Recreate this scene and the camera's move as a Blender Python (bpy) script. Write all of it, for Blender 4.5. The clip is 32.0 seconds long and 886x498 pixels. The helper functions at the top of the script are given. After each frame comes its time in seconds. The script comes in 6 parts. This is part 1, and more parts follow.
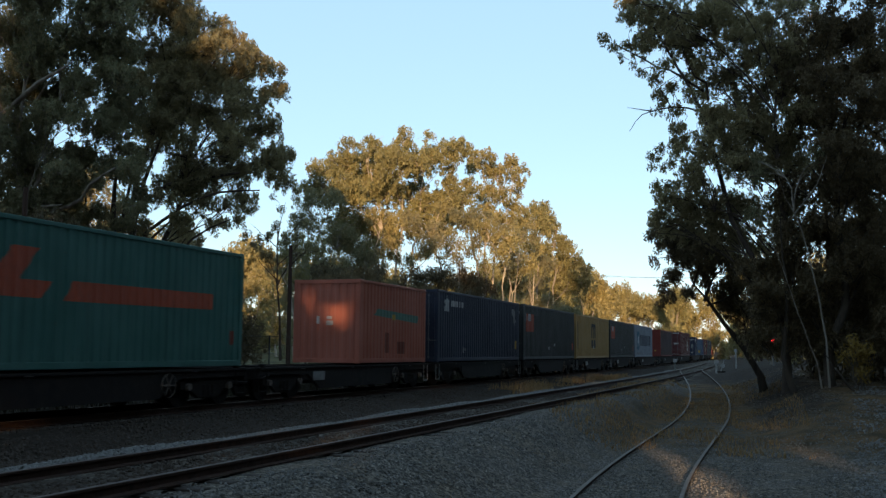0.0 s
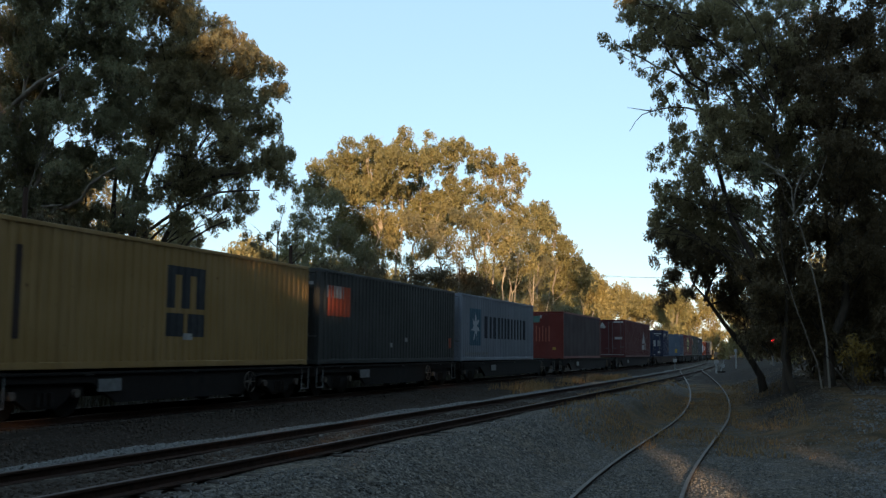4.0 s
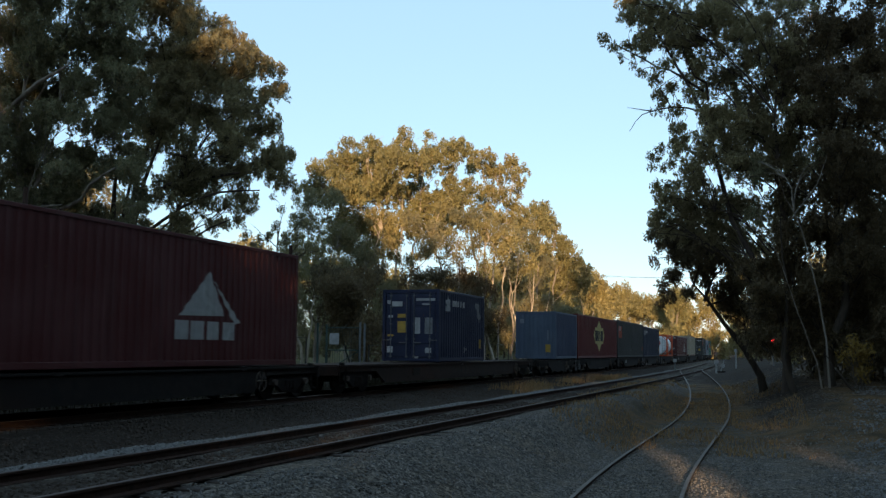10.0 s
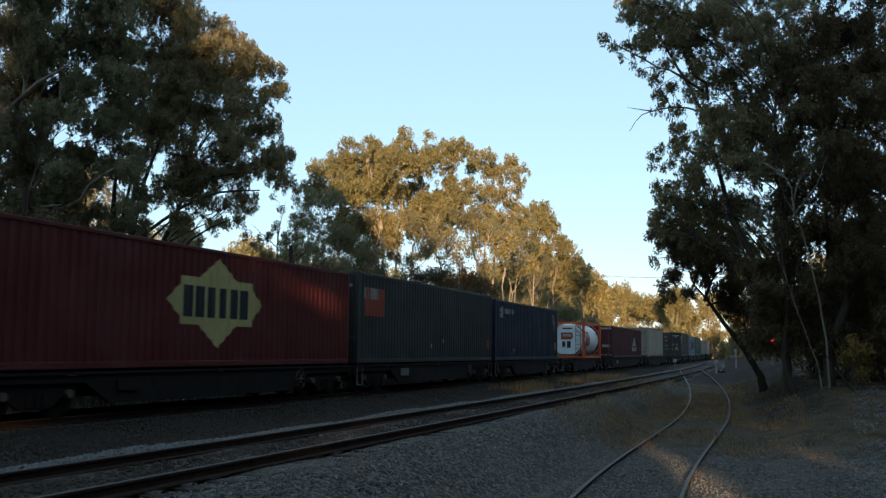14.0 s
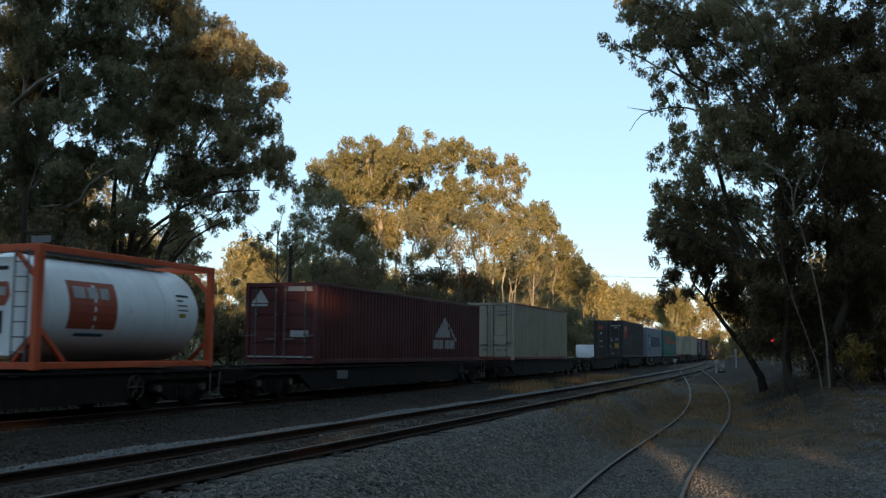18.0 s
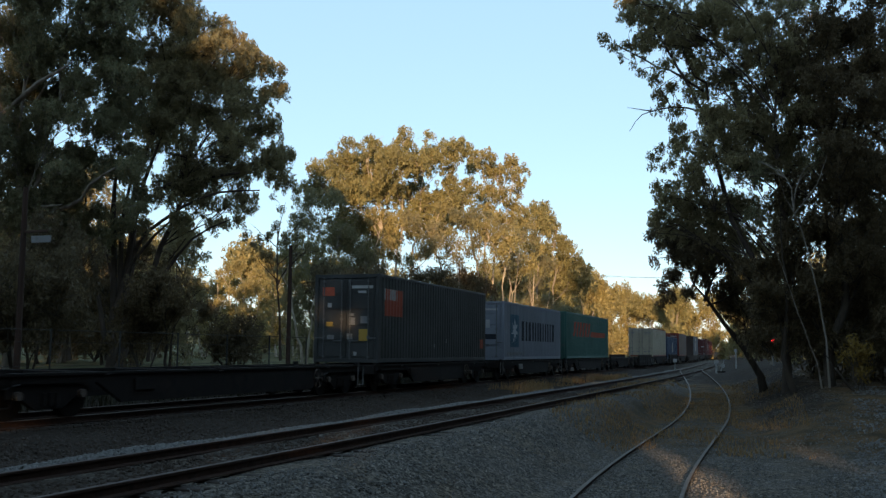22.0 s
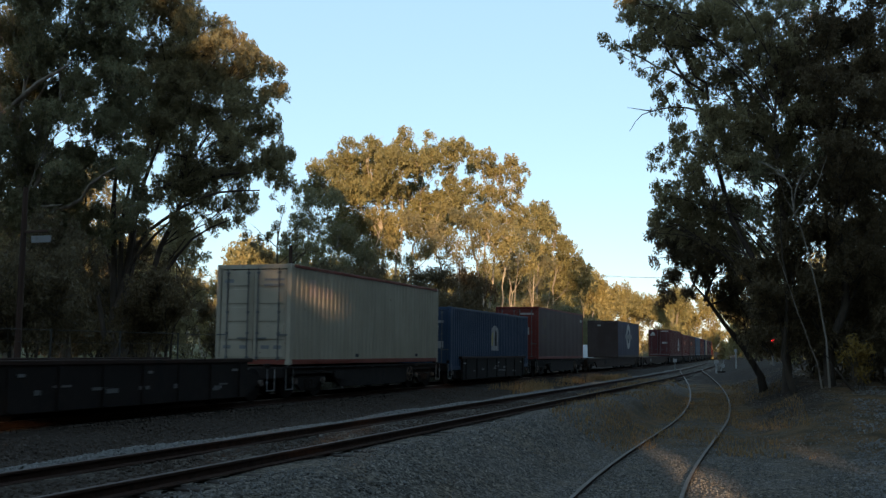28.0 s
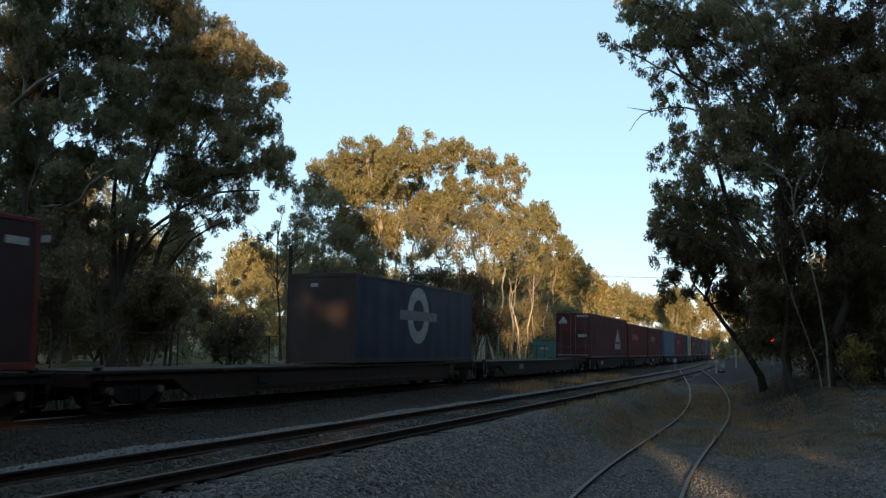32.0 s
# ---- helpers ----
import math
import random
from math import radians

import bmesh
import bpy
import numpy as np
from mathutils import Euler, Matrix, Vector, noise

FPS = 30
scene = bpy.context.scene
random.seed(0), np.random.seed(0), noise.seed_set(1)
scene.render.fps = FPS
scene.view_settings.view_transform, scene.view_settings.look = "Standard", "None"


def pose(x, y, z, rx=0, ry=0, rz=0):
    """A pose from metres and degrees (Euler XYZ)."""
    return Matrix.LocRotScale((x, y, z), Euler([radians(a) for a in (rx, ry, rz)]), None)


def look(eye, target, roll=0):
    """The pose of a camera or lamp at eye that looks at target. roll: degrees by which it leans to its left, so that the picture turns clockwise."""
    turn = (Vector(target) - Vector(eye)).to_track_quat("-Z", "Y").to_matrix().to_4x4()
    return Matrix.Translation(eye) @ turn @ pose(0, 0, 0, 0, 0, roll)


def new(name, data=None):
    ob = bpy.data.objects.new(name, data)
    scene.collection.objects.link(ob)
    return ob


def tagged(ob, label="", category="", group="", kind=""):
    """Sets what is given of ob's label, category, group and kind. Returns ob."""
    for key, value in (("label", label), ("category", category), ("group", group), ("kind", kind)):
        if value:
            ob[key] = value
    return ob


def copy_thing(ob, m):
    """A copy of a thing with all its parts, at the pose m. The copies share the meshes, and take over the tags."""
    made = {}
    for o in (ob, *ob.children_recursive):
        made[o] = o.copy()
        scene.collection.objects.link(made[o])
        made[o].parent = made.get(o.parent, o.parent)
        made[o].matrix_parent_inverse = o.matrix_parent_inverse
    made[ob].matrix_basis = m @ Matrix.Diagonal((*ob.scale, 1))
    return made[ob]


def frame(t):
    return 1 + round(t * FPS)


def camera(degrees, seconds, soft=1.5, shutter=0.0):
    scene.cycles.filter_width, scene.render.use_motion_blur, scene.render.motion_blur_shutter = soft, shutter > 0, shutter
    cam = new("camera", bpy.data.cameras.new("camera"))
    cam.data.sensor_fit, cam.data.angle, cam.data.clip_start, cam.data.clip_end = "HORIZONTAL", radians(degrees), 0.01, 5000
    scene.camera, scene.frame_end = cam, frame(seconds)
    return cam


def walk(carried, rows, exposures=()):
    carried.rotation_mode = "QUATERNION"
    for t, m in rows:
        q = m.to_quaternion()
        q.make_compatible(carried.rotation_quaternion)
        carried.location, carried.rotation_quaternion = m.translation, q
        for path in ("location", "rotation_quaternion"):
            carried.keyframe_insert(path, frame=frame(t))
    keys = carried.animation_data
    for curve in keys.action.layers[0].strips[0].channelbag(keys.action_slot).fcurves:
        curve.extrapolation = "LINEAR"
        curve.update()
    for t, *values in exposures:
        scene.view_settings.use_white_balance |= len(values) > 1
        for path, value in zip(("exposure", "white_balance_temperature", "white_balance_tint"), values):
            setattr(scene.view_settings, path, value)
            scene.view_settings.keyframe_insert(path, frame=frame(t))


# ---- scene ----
EYE = 1.42                       # height of the lens above the rail tops
TURN, TILT, LEAN = 20.374, 5.737, 0.577
cam = camera(47.644, 32.0, soft=1.35, shutter=0.22)
aim = Vector((-math.sin(radians(TURN)) * math.cos(radians(TILT)), math.cos(radians(TURN)) * math.cos(radians(TILT)), math.sin(radians(TILT))))
eye = Vector((0, 0, EYE))
stand = look(eye, eye + aim * 60, LEAN)
walk(cam, [(0, stand), (32, stand)], exposures=[(0, 1.08, 6900, 10), (32, 1.08, 6900, 10)])
RIGHT = Vector((math.cos(radians(TURN)), math.sin(radians(TURN)), 0))
DEEP = Vector((-math.sin(radians(TURN)), math.cos(radians(TURN)), 0))

# ---- light: a low evening sun from behind the camera, clear sky ----
SUN_UP = 7.0
AX, AY = 0.963, 0.270            # the sun stands over (AY, -AX), in plan
SUN_AZ = math.atan2(-AX, AY)
to_sun = Vector((math.cos(SUN_AZ) * math.cos(radians(SUN_UP)), math.sin(SUN_AZ) * math.cos(radians(SUN_UP)), math.sin(radians(SUN_UP))))
world = bpy.data.worlds.new("evening_sky")
scene.world = world
world.use_nodes = True
wn = world.node_tree
sky = wn.nodes.new("ShaderNodeTexSky")
sky.sky_type = "NISHITA"
sky.sun_disc = False
sky.sun_elevation = radians(15)
sky.sun_rotation = math.pi / 2 - SUN_AZ
sky.air_density, sky.dust_density, sky.ozone_density = 1.0, 0.0, 1.5
haze = wn.nodes.new("ShaderNodeMix")             # evens the clear sky out towards its mean blue
haze.data_type = "RGBA"
haze.inputs[0].default_value = 0.66
haze.inputs[7].default_value = (2.44, 4.02, 5.70, 1)
wn.links.new(sky.outputs[0], haze.inputs[6])
wn.links.new(haze.outputs[2], wn.nodes["Background"].inputs[0])
wn.nodes["Background"].inputs[1].default_value = 0.10
sun = new("sun", bpy.data.lights.new("sun", "SUN"))
sun.data.energy, sun.data.angle, sun.data.color = 5.0, radians(0.5), (1.0, 0.70, 0.42)
sun.matrix_world = look(to_sun * 100, (0, 0, 0))

# ---- materials ----


def material(name, rough=0.8, metal=0.0):
    m = bpy.data.materials.new(name)
    m.use_nodes = True
    b = m.node_tree.nodes["Principled BSDF"]
    b.inputs["Roughness"].default_value, b.inputs["Metallic"].default_value = rough, metal
    b.inputs["Specular IOR Level"].default_value = 0.2 if rough > 0.75 else 0.4
    return m, m.node_tree, b


def node(nt, kind, **values):
    n = nt.nodes.new(kind)
    for k, v in values.items():
        n.inputs[k].default_value = v
    return n


def noise_fac(nt, scale, detail=4.0, stretch=(1, 1, 1), lo=0.4, hi=0.65, world_space=False):
    co = nt.nodes.new("ShaderNodeNewGeometry") if world_space else nt.nodes.new("ShaderNodeTexCoord")
    mp = nt.nodes.new("ShaderNodeMapping")
    mp.inputs["Scale"].default_value = stretch
    nt.links.new(co.outputs["Position" if world_space else "Object"], mp.inputs[0])
    n = node(nt, "ShaderNodeTexNoise", Scale=scale, Detail=detail)
    nt.links.new(mp.outputs[0], n.inputs["Vector"])
    r = nt.nodes.new("ShaderNodeMapRange")
    r.inputs["From Min"].default_value, r.inputs["From Max"].default_value = lo, hi
    nt.links.new(n.outputs["Fac"], r.inputs["Value"])
    return r.outputs[0]


def blend(nt, fac, a, b):
    m = nt.nodes.new("ShaderNodeMix")
    m.data_type = "RGBA"
    for sock, v in ((m.inputs[0], fac), (m.inputs[6], a), (m.inputs[7], b)):
        if isinstance(v, (int, float)):
            sock.default_value = v
        elif isinstance(v, tuple):
            sock.default_value = (*v, 1)
        else:
            nt.links.new(v, sock)
    return m.outputs[2]


def relief(nt, b, height, strength=0.4, distance=0.02):
    n = nt.nodes.new("ShaderNodeBump")
    n.inputs["Strength"].default_value, n.inputs["Distance"].default_value = strength, distance
    nt.links.new(height, n.inputs["Height"])
    nt.links.new(n.outputs[0], b.inputs["Normal"])


def plain(name, a, b_col=None, rough=0.8, metal=0.0, scale=6.0, bump=0.2, stretch=(1, 1, 1), big=0.6):
    """Two tones at two scales with fine relief."""
    m, nt, b = material(name, rough, metal)
    b_col = b_col or tuple(c * 0.7 for c in a)
    fine = noise_fac(nt, scale, 6, stretch)
    wide = noise_fac(nt, big, 3)
    c = blend(nt, fine, a, b_col)
    c = blend(nt, wide, c, tuple(x * 0.78 for x in a))
    nt.links.new(c, b.inputs["Base Color"])
    if bump:
        relief(nt, b, fine, bump)
    return m


def paint(name, col, rough=0.55, grime=0.55):
    """Weathered container paint: faded patches, vertical dirt streaks, rust specks."""
    m, nt, b = material(name, rough)
    b.inputs["Specular IOR Level"].default_value = 0.2
    fade = noise_fac(nt, 0.7, 3)
    c = blend(nt, fade, col, tuple(min(1, x * 1.12 + 0.012) for x in col))
    streak = noise_fac(nt, 2.2, 5, (1, 4, 0.12), 0.5, 0.75)
    g = nt.nodes.new("ShaderNodeMath")
    g.operation = "MULTIPLY"
    g.inputs[1].default_value = grime
    nt.links.new(streak, g.inputs[0])
    c = blend(nt, g.outputs[0], c, tuple(x * 0.55 + 0.008 for x in col))
    spots = noise_fac(nt, 9, 6, (1, 1, 0.5), 0.70, 0.76)
    c = blend(nt, spots, c, (0.10, 0.045, 0.022))
    nt.links.new(c, b.inputs["Base Color"])
    relief(nt, b, fade, 0.15, 0.01)
    return m


def leaf_material(name, a, b_col, through_light=0.25):
    m, nt, b = material(name, 0.55)
    b.inputs["Specular IOR Level"].default_value = 0.25
    g = nt.nodes.new("ShaderNodeNewGeometry")
    wide = noise_fac(nt, 0.45, 2, lo=0.35, hi=0.65)
    few = nt.nodes.new("ShaderNodeMath")
    few.operation = "POWER"
    few.inputs[1].default_value = 1.8
    nt.links.new(g.outputs["Random Per Island"], few.inputs[0])
    c = blend(nt, few.outputs[0], a, tuple(1.35 * x for x in b_col))
    c = blend(nt, wide, c, tuple(0.5 * (x + y) * 0.8 for x, y in zip(a, b_col)))
    who = nt.nodes.new("ShaderNodeObjectInfo")               # each tree has its own cast, from olive to russet
    c = blend(nt, who.outputs["Random"], blend(nt, 0.34, c, tuple(0.75 * x * k for x, k in zip(a, (0.92, 1.04, 0.98)))), blend(nt, 0.22, c, tuple(x * k for x, k in zip(b_col, (1.12, 0.95, 0.75)))))
    nt.links.new(c, b.inputs["Base Color"])
    t = nt.nodes.new("ShaderNodeBsdfTranslucent")
    thin = nt.nodes.new("ShaderNodeVectorMath")              # light comes through brighter than it is thrown back
    thin.operation = "SCALE"
    thin.inputs["Scale"].default_value = 1.7
    nt.links.new(c, thin.inputs[0])
    nt.links.new(thin.outputs[0], t.inputs[0])
    mix = nt.nodes.new("ShaderNodeMixShader")
    mix.inputs[0].default_value = through_light
    out = nt.nodes["Material Output"]
    nt.links.new(b.outputs[0], mix.inputs[1])
    nt.links.new(t.outputs[0], mix.inputs[2])
    nt.links.new(mix.outputs[0], out.inputs[0])
    return m


LEAF = leaf_material("gum_leaves", (0.128, 0.122, 0.070), (0.250, 0.205, 0.106), 0.45)
LEAF_GOLD = leaf_material("pale_gum_leaves", (0.125, 0.122, 0.055), (0.275, 0.220, 0.095), 0.28)
# gum leaves again, with the shade of the wood put into the colour
LEAF_SHADED = leaf_material("dark_scrub_leaves", (0.066, 0.051, 0.029), (0.140, 0.100, 0.051), 0.42)
LEAF_YELLOW = leaf_material("yellow_wattle_leaves", (0.165, 0.105, 0.024), (0.230, 0.145, 0.032))
BARK = plain("pale_gum_bark", (0.24, 0.20, 0.16), (0.13, 0.095, 0.07), 0.9, scale=3, stretch=(1, 1, 0.25), bump=0.6)
BARK_PALE = plain("smooth_cream_gum_bark", (0.42, 0.35, 0.27), (0.25, 0.19, 0.14), 0.85, scale=3, stretch=(1, 1, 0.25), bump=0.3)
BARK_MID = plain("grey_brown_gum_bark", (0.095, 0.068, 0.052), (0.040, 0.030, 0.024), 0.9, scale=4, stretch=(1, 1, 0.25), bump=0.7)
BARK_DARK = plain("dark_rough_bark", (0.075, 0.055, 0.04), (0.035, 0.028, 0.022), 0.95, scale=6, stretch=(1, 1, 0.2), bump=0.9)
GRASS_DRY = leaf_material("dry_grass", (0.26, 0.145, 0.060), (0.17, 0.105, 0.050))
GRASS_GREEN = leaf_material("green_grass", (0.052, 0.060, 0.025), (0.096, 0.094, 0.042))
LITTER = leaf_material("dead_leaves", (0.060, 0.042, 0.030), (0.125, 0.082, 0.050), 0.1)
SHADE_BLADE = leaf_material("dark_weeds", (0.022, 0.019, 0.010), (0.040, 0.032, 0.016), 0.2)
STONE = plain("ballast_stone", (0.125, 0.114, 0.102), (0.066, 0.058, 0.050), 0.9, scale=14, bump=0.4)
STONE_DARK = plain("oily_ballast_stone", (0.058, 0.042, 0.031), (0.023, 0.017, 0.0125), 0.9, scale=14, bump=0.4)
STONE_PALE = plain("pale_crushed_stone", (0.172, 0.162, 0.152), (0.088, 0.083, 0.078), 0.9, scale=14, bump=0.4)
RAIL_TOP = plain("worn_rail_steel", (0.17, 0.135, 0.11), (0.10, 0.07, 0.055), 0.6, 0.4, scale=20, bump=0.05)
RAIL_DULL = plain("rust_filmed_rail_steel", (0.062, 0.034, 0.024), (0.035, 0.02, 0.015), 0.7, 0.1, scale=20, bump=0.05)
RAIL_SPUR = plain("dull_grey_brown_rail_steel", (0.115, 0.092, 0.074), (0.07, 0.052, 0.042), 0.7, 0.15, scale=20, bump=0.05)
RAIL_SIDE = plain("rusty_rail_steel", (0.045, 0.022, 0.014), (0.022, 0.012, 0.009), 0.9, 0.0, scale=9, bump=0.3)
SLEEPER = plain("weathered_timber_sleeper", (0.055, 0.041, 0.032), (0.026, 0.021, 0.018), 0.95, scale=5, stretch=(0.3, 4, 1), bump=0.6)
STEEL_DARK = plain("grimy_wagon_steel", (0.017, 0.0115, 0.009), (0.009, 0.007, 0.006), 0.9, 0.0, scale=4)
STEEL_BROWN = plain("rust_brown_wagon_paint", (0.034, 0.016, 0.010), (0.017, 0.010, 0.007), 0.85, 0.0, scale=4)
STEEL_GREY = plain("galvanised_steel", (0.20, 0.195, 0.19), (0.11, 0.105, 0.10), 0.6, 0.3, scale=8)
BAR_STEEL = plain("dull_galvanised_bar", (0.13, 0.125, 0.12), (0.07, 0.066, 0.062), 0.7, 0.2, scale=8)
FENCE_STEEL = plain("dull_fence_steel", (0.05, 0.046, 0.042), (0.03, 0.026, 0.023), 0.8, 0.1, scale=8)
WHITE = plain("dull_white_paint", (0.36, 0.34, 0.32), (0.22, 0.205, 0.19), 0.6, scale=5)
BLACK = plain("matt_black_paint", (0.018, 0.018, 0.02), (0.03, 0.03, 0.03), 0.7)
YELLOW = plain("amber_label", (0.42, 0.24, 0.03), (0.30, 0.17, 0.03), 0.6)
ORANGE = plain("orange_decal_paint", (0.36, 0.062, 0.025), (0.25, 0.05, 0.024), 0.6)
NAVY = plain("navy_decal_paint", (0.006, 0.008, 0.016), (0.010, 0.012, 0.020), 0.7)
SKYBLUE = plain("light_blue_decal_paint", (0.032, 0.095, 0.135), (0.026, 0.078, 0.112), 0.6)
STAR_WHITE = plain("clean_white_decal", (0.44, 0.44, 0.45), (0.36, 0.36, 0.37), 0.6)
GOLD = plain("pale_gold_decal_paint", (0.50, 0.40, 0.16), (0.42, 0.33, 0.13), 0.6)
RUBBER = plain("black_rubber", (0.02, 0.02, 0.02), (0.03, 0.03, 0.03), 0.9)
GALV_GREEN = plain("dark_green_gate_paint", (0.03, 0.055, 0.045), (0.02, 0.04, 0.032), 0.6)
HUT_GREEN = plain("green_hut_paint", (0.07, 0.15, 0.12), (0.05, 0.11, 0.09), 0.6)
CAR_WHITE = plain("white_car_paint", (0.75, 0.75, 0.75), (0.7, 0.7, 0.7), 0.3, bump=0)
GLASS_DARK = plain("dark_window_glass", (0.02, 0.025, 0.03), (0.02, 0.02, 0.02), 0.08, bump=0)
TIMBER = plain("brown_timber_post", (0.055, 0.029, 0.020), (0.035, 0.020, 0.014), 0.9, scale=4, stretch=(1, 1, 0.2), bump=0.5)


def glow(name, col, power):
    m, nt, b = material(name, 0.4)
    b.inputs["Base Color"].default_value = (*col, 1)
    b.inputs["Emission Color"].default_value = (*col, 1)
    b.inputs["Emission Strength"].default_value = power
    return m


SIGNAL_RED = glow("red_signal_lens", (1.0, 0.03, 0.04), 1.6)

# ---- mesh helpers ----


def link_mesh(name, verts, faces, mat, parent=None, label="", smooth=False):
    me = bpy.data.meshes.new(name)
    me.from_pydata(verts, [], faces)
    for x in (mat if isinstance(mat, (list, tuple)) else [mat]):
        me.materials.append(x)
    if smooth:
        me.polygons.foreach_set("use_smooth", [True] * len(me.polygons))
    ob = new(name, me)
    if parent:
        ob.parent = parent
    if label:
        ob["label"] = label
    return ob


def part(name, bm, mat, parent=None, label="", smooth=False):
    me = bpy.data.meshes.new(name)
    bm.to_mesh(me)
    bm.free()
    for x in (mat if isinstance(mat, (list, tuple)) else [mat]):
        me.materials.append(x)
    if smooth:
        me.polygons.foreach_set("use_smooth", [True] * len(me.polygons))
    ob = new(name, me)
    if parent:
        ob.parent = parent
    if label:
        ob["label"] = label
    return ob


def share(ob, m, parent=None):
    """Another piece on the same mesh."""
    o = new(ob.name.split(".")[0], ob.data)
    o.parent = parent or ob.parent
    o.matrix_basis = m
    if "label" in ob:
        o["label"] = ob["label"]
    return o


def add_box(bm, c, size, bevel=0.0, rot=None):
    m = Matrix.Translation(c) @ (rot.to_4x4() if rot else Matrix()) @ Matrix.Diagonal((*size, 1))
    r = bmesh.ops.create_cube(bm, size=1, matrix=m)
    if bevel:
        es = list({e for v in r["verts"] for e in v.link_edges})
        bmesh.ops.bevel(bm, geom=es, offset=bevel, segments=1, affect="EDGES")
    return bm


def box(c, size, bevel=0.0, rot=None):
    return add_box(bmesh.new(), c, size, bevel, rot)


def add_rod(bm, a, b, r, seg=8, r2=None):
    a, b = Vector(a), Vector(b)
    d = b - a
    m = Matrix.Translation((a + b) / 2) @ d.to_track_quat("Z", "Y").to_matrix().to_4x4()
    bmesh.ops.create_cone(bm, cap_ends=True, segments=seg, radius1=r, radius2=r if r2 is None else r2, depth=d.length, matrix=m)
    return bm


def rod(a, b, r, seg=8, r2=None):
    return add_rod(bmesh.new(), a, b, r, seg, r2)


def base(name, m, **tags):
    e = new(name)
    e.empty_display_size = 0.2
    e.matrix_basis = m
    return tagged(e, **tags)


# ---- the lie of the land ----
BEND = 0.0003035                 # curvature of the main line


def main_x(y):
    return -15.06 - 0.5 * BEND * y * y


def loop_x(y):
    return -7.75 - 0.00028 * max(y, 0.0) ** 2


def smooth(a, b, x):
    t = min(1, max(0, (x - a) / (b - a)))
    return t * t * (3 - 2 * t)


def spur_x(y):
    """The spur leaves the loop line about 88 m on and swings round a grassy hollow."""
    if y > 88:
        return loop_x(y)
    if y < 16:
        return -2.858 + 0.030 * (16 - y)
    t = y / 100
    return -113.594 * t ** 5 + 372.843 * t ** 4 - 433.514 * t ** 3 + 211.533 * t ** 2 - 48.907 * t ** 1 + 1.095


def spur_z(y):
    return -0.87 * (1 - smooth(34, 76, y))


def ground_z(x, y):
    xm, xl = main_x(y), loop_x(y)
    z = -0.17
    low = -0.10 + spur_z(y) - 0.07 * smooth(50, 76, y)
    if x > xl:
        edge = min(4.2, max(1.5, spur_x(y) - xl - 1.1))
        z += (low - z) * smooth(min(1.6, edge - 0.6), edge, x - xl)
    if x > xm + 1.5 and x < xl - 1.3:
        mid = 0.5 * (xm + xl)
        z -= 0.16 * (1 - min(1, abs(x - mid) / (0.5 * max(0.5, xl - xm) - 1.0)))
    z += (0.11 + 0.04 * math.sin(y * 0.9) * math.sin(y * 0.37)) * math.exp(-((x - xl + 1.5) / 0.45) ** 2)
    if x < xm - 2:
        z += 0.5 * smooth(2.0, 5.5, xm - x)
    if x < -60:
        z += 7.0 * smooth(60, 260, -x) * smooth(20, 160, y + 60)
    if 0 < y < 88:
        z += 0.03 * math.exp(-((x - spur_x(y)) / 2.6) ** 2) * smooth(1.4, 2.4, x - xl)
    if x > xl:                                               # the stony bank on which the near trees stand
        bank = 0.75 * smooth(0.0, 11.0, x - 0.03 * y + 1.0)
        rise = 0.98 * smooth(1.4, 4.2, x - spur_x(y)) * smooth(22, 38, y) * (1 - smooth(60, 90, y))
        z += max(bank, rise)
    if y > 130:
        z += 3.0 * smooth(130, 320, y) * smooth(6, 60, abs(x - xm))
    return z


def axis(stops):
    out = []
    for a, b, step in stops:
        out += list(np.arange(a, b, step))
    return out + [stops[-1][1]]


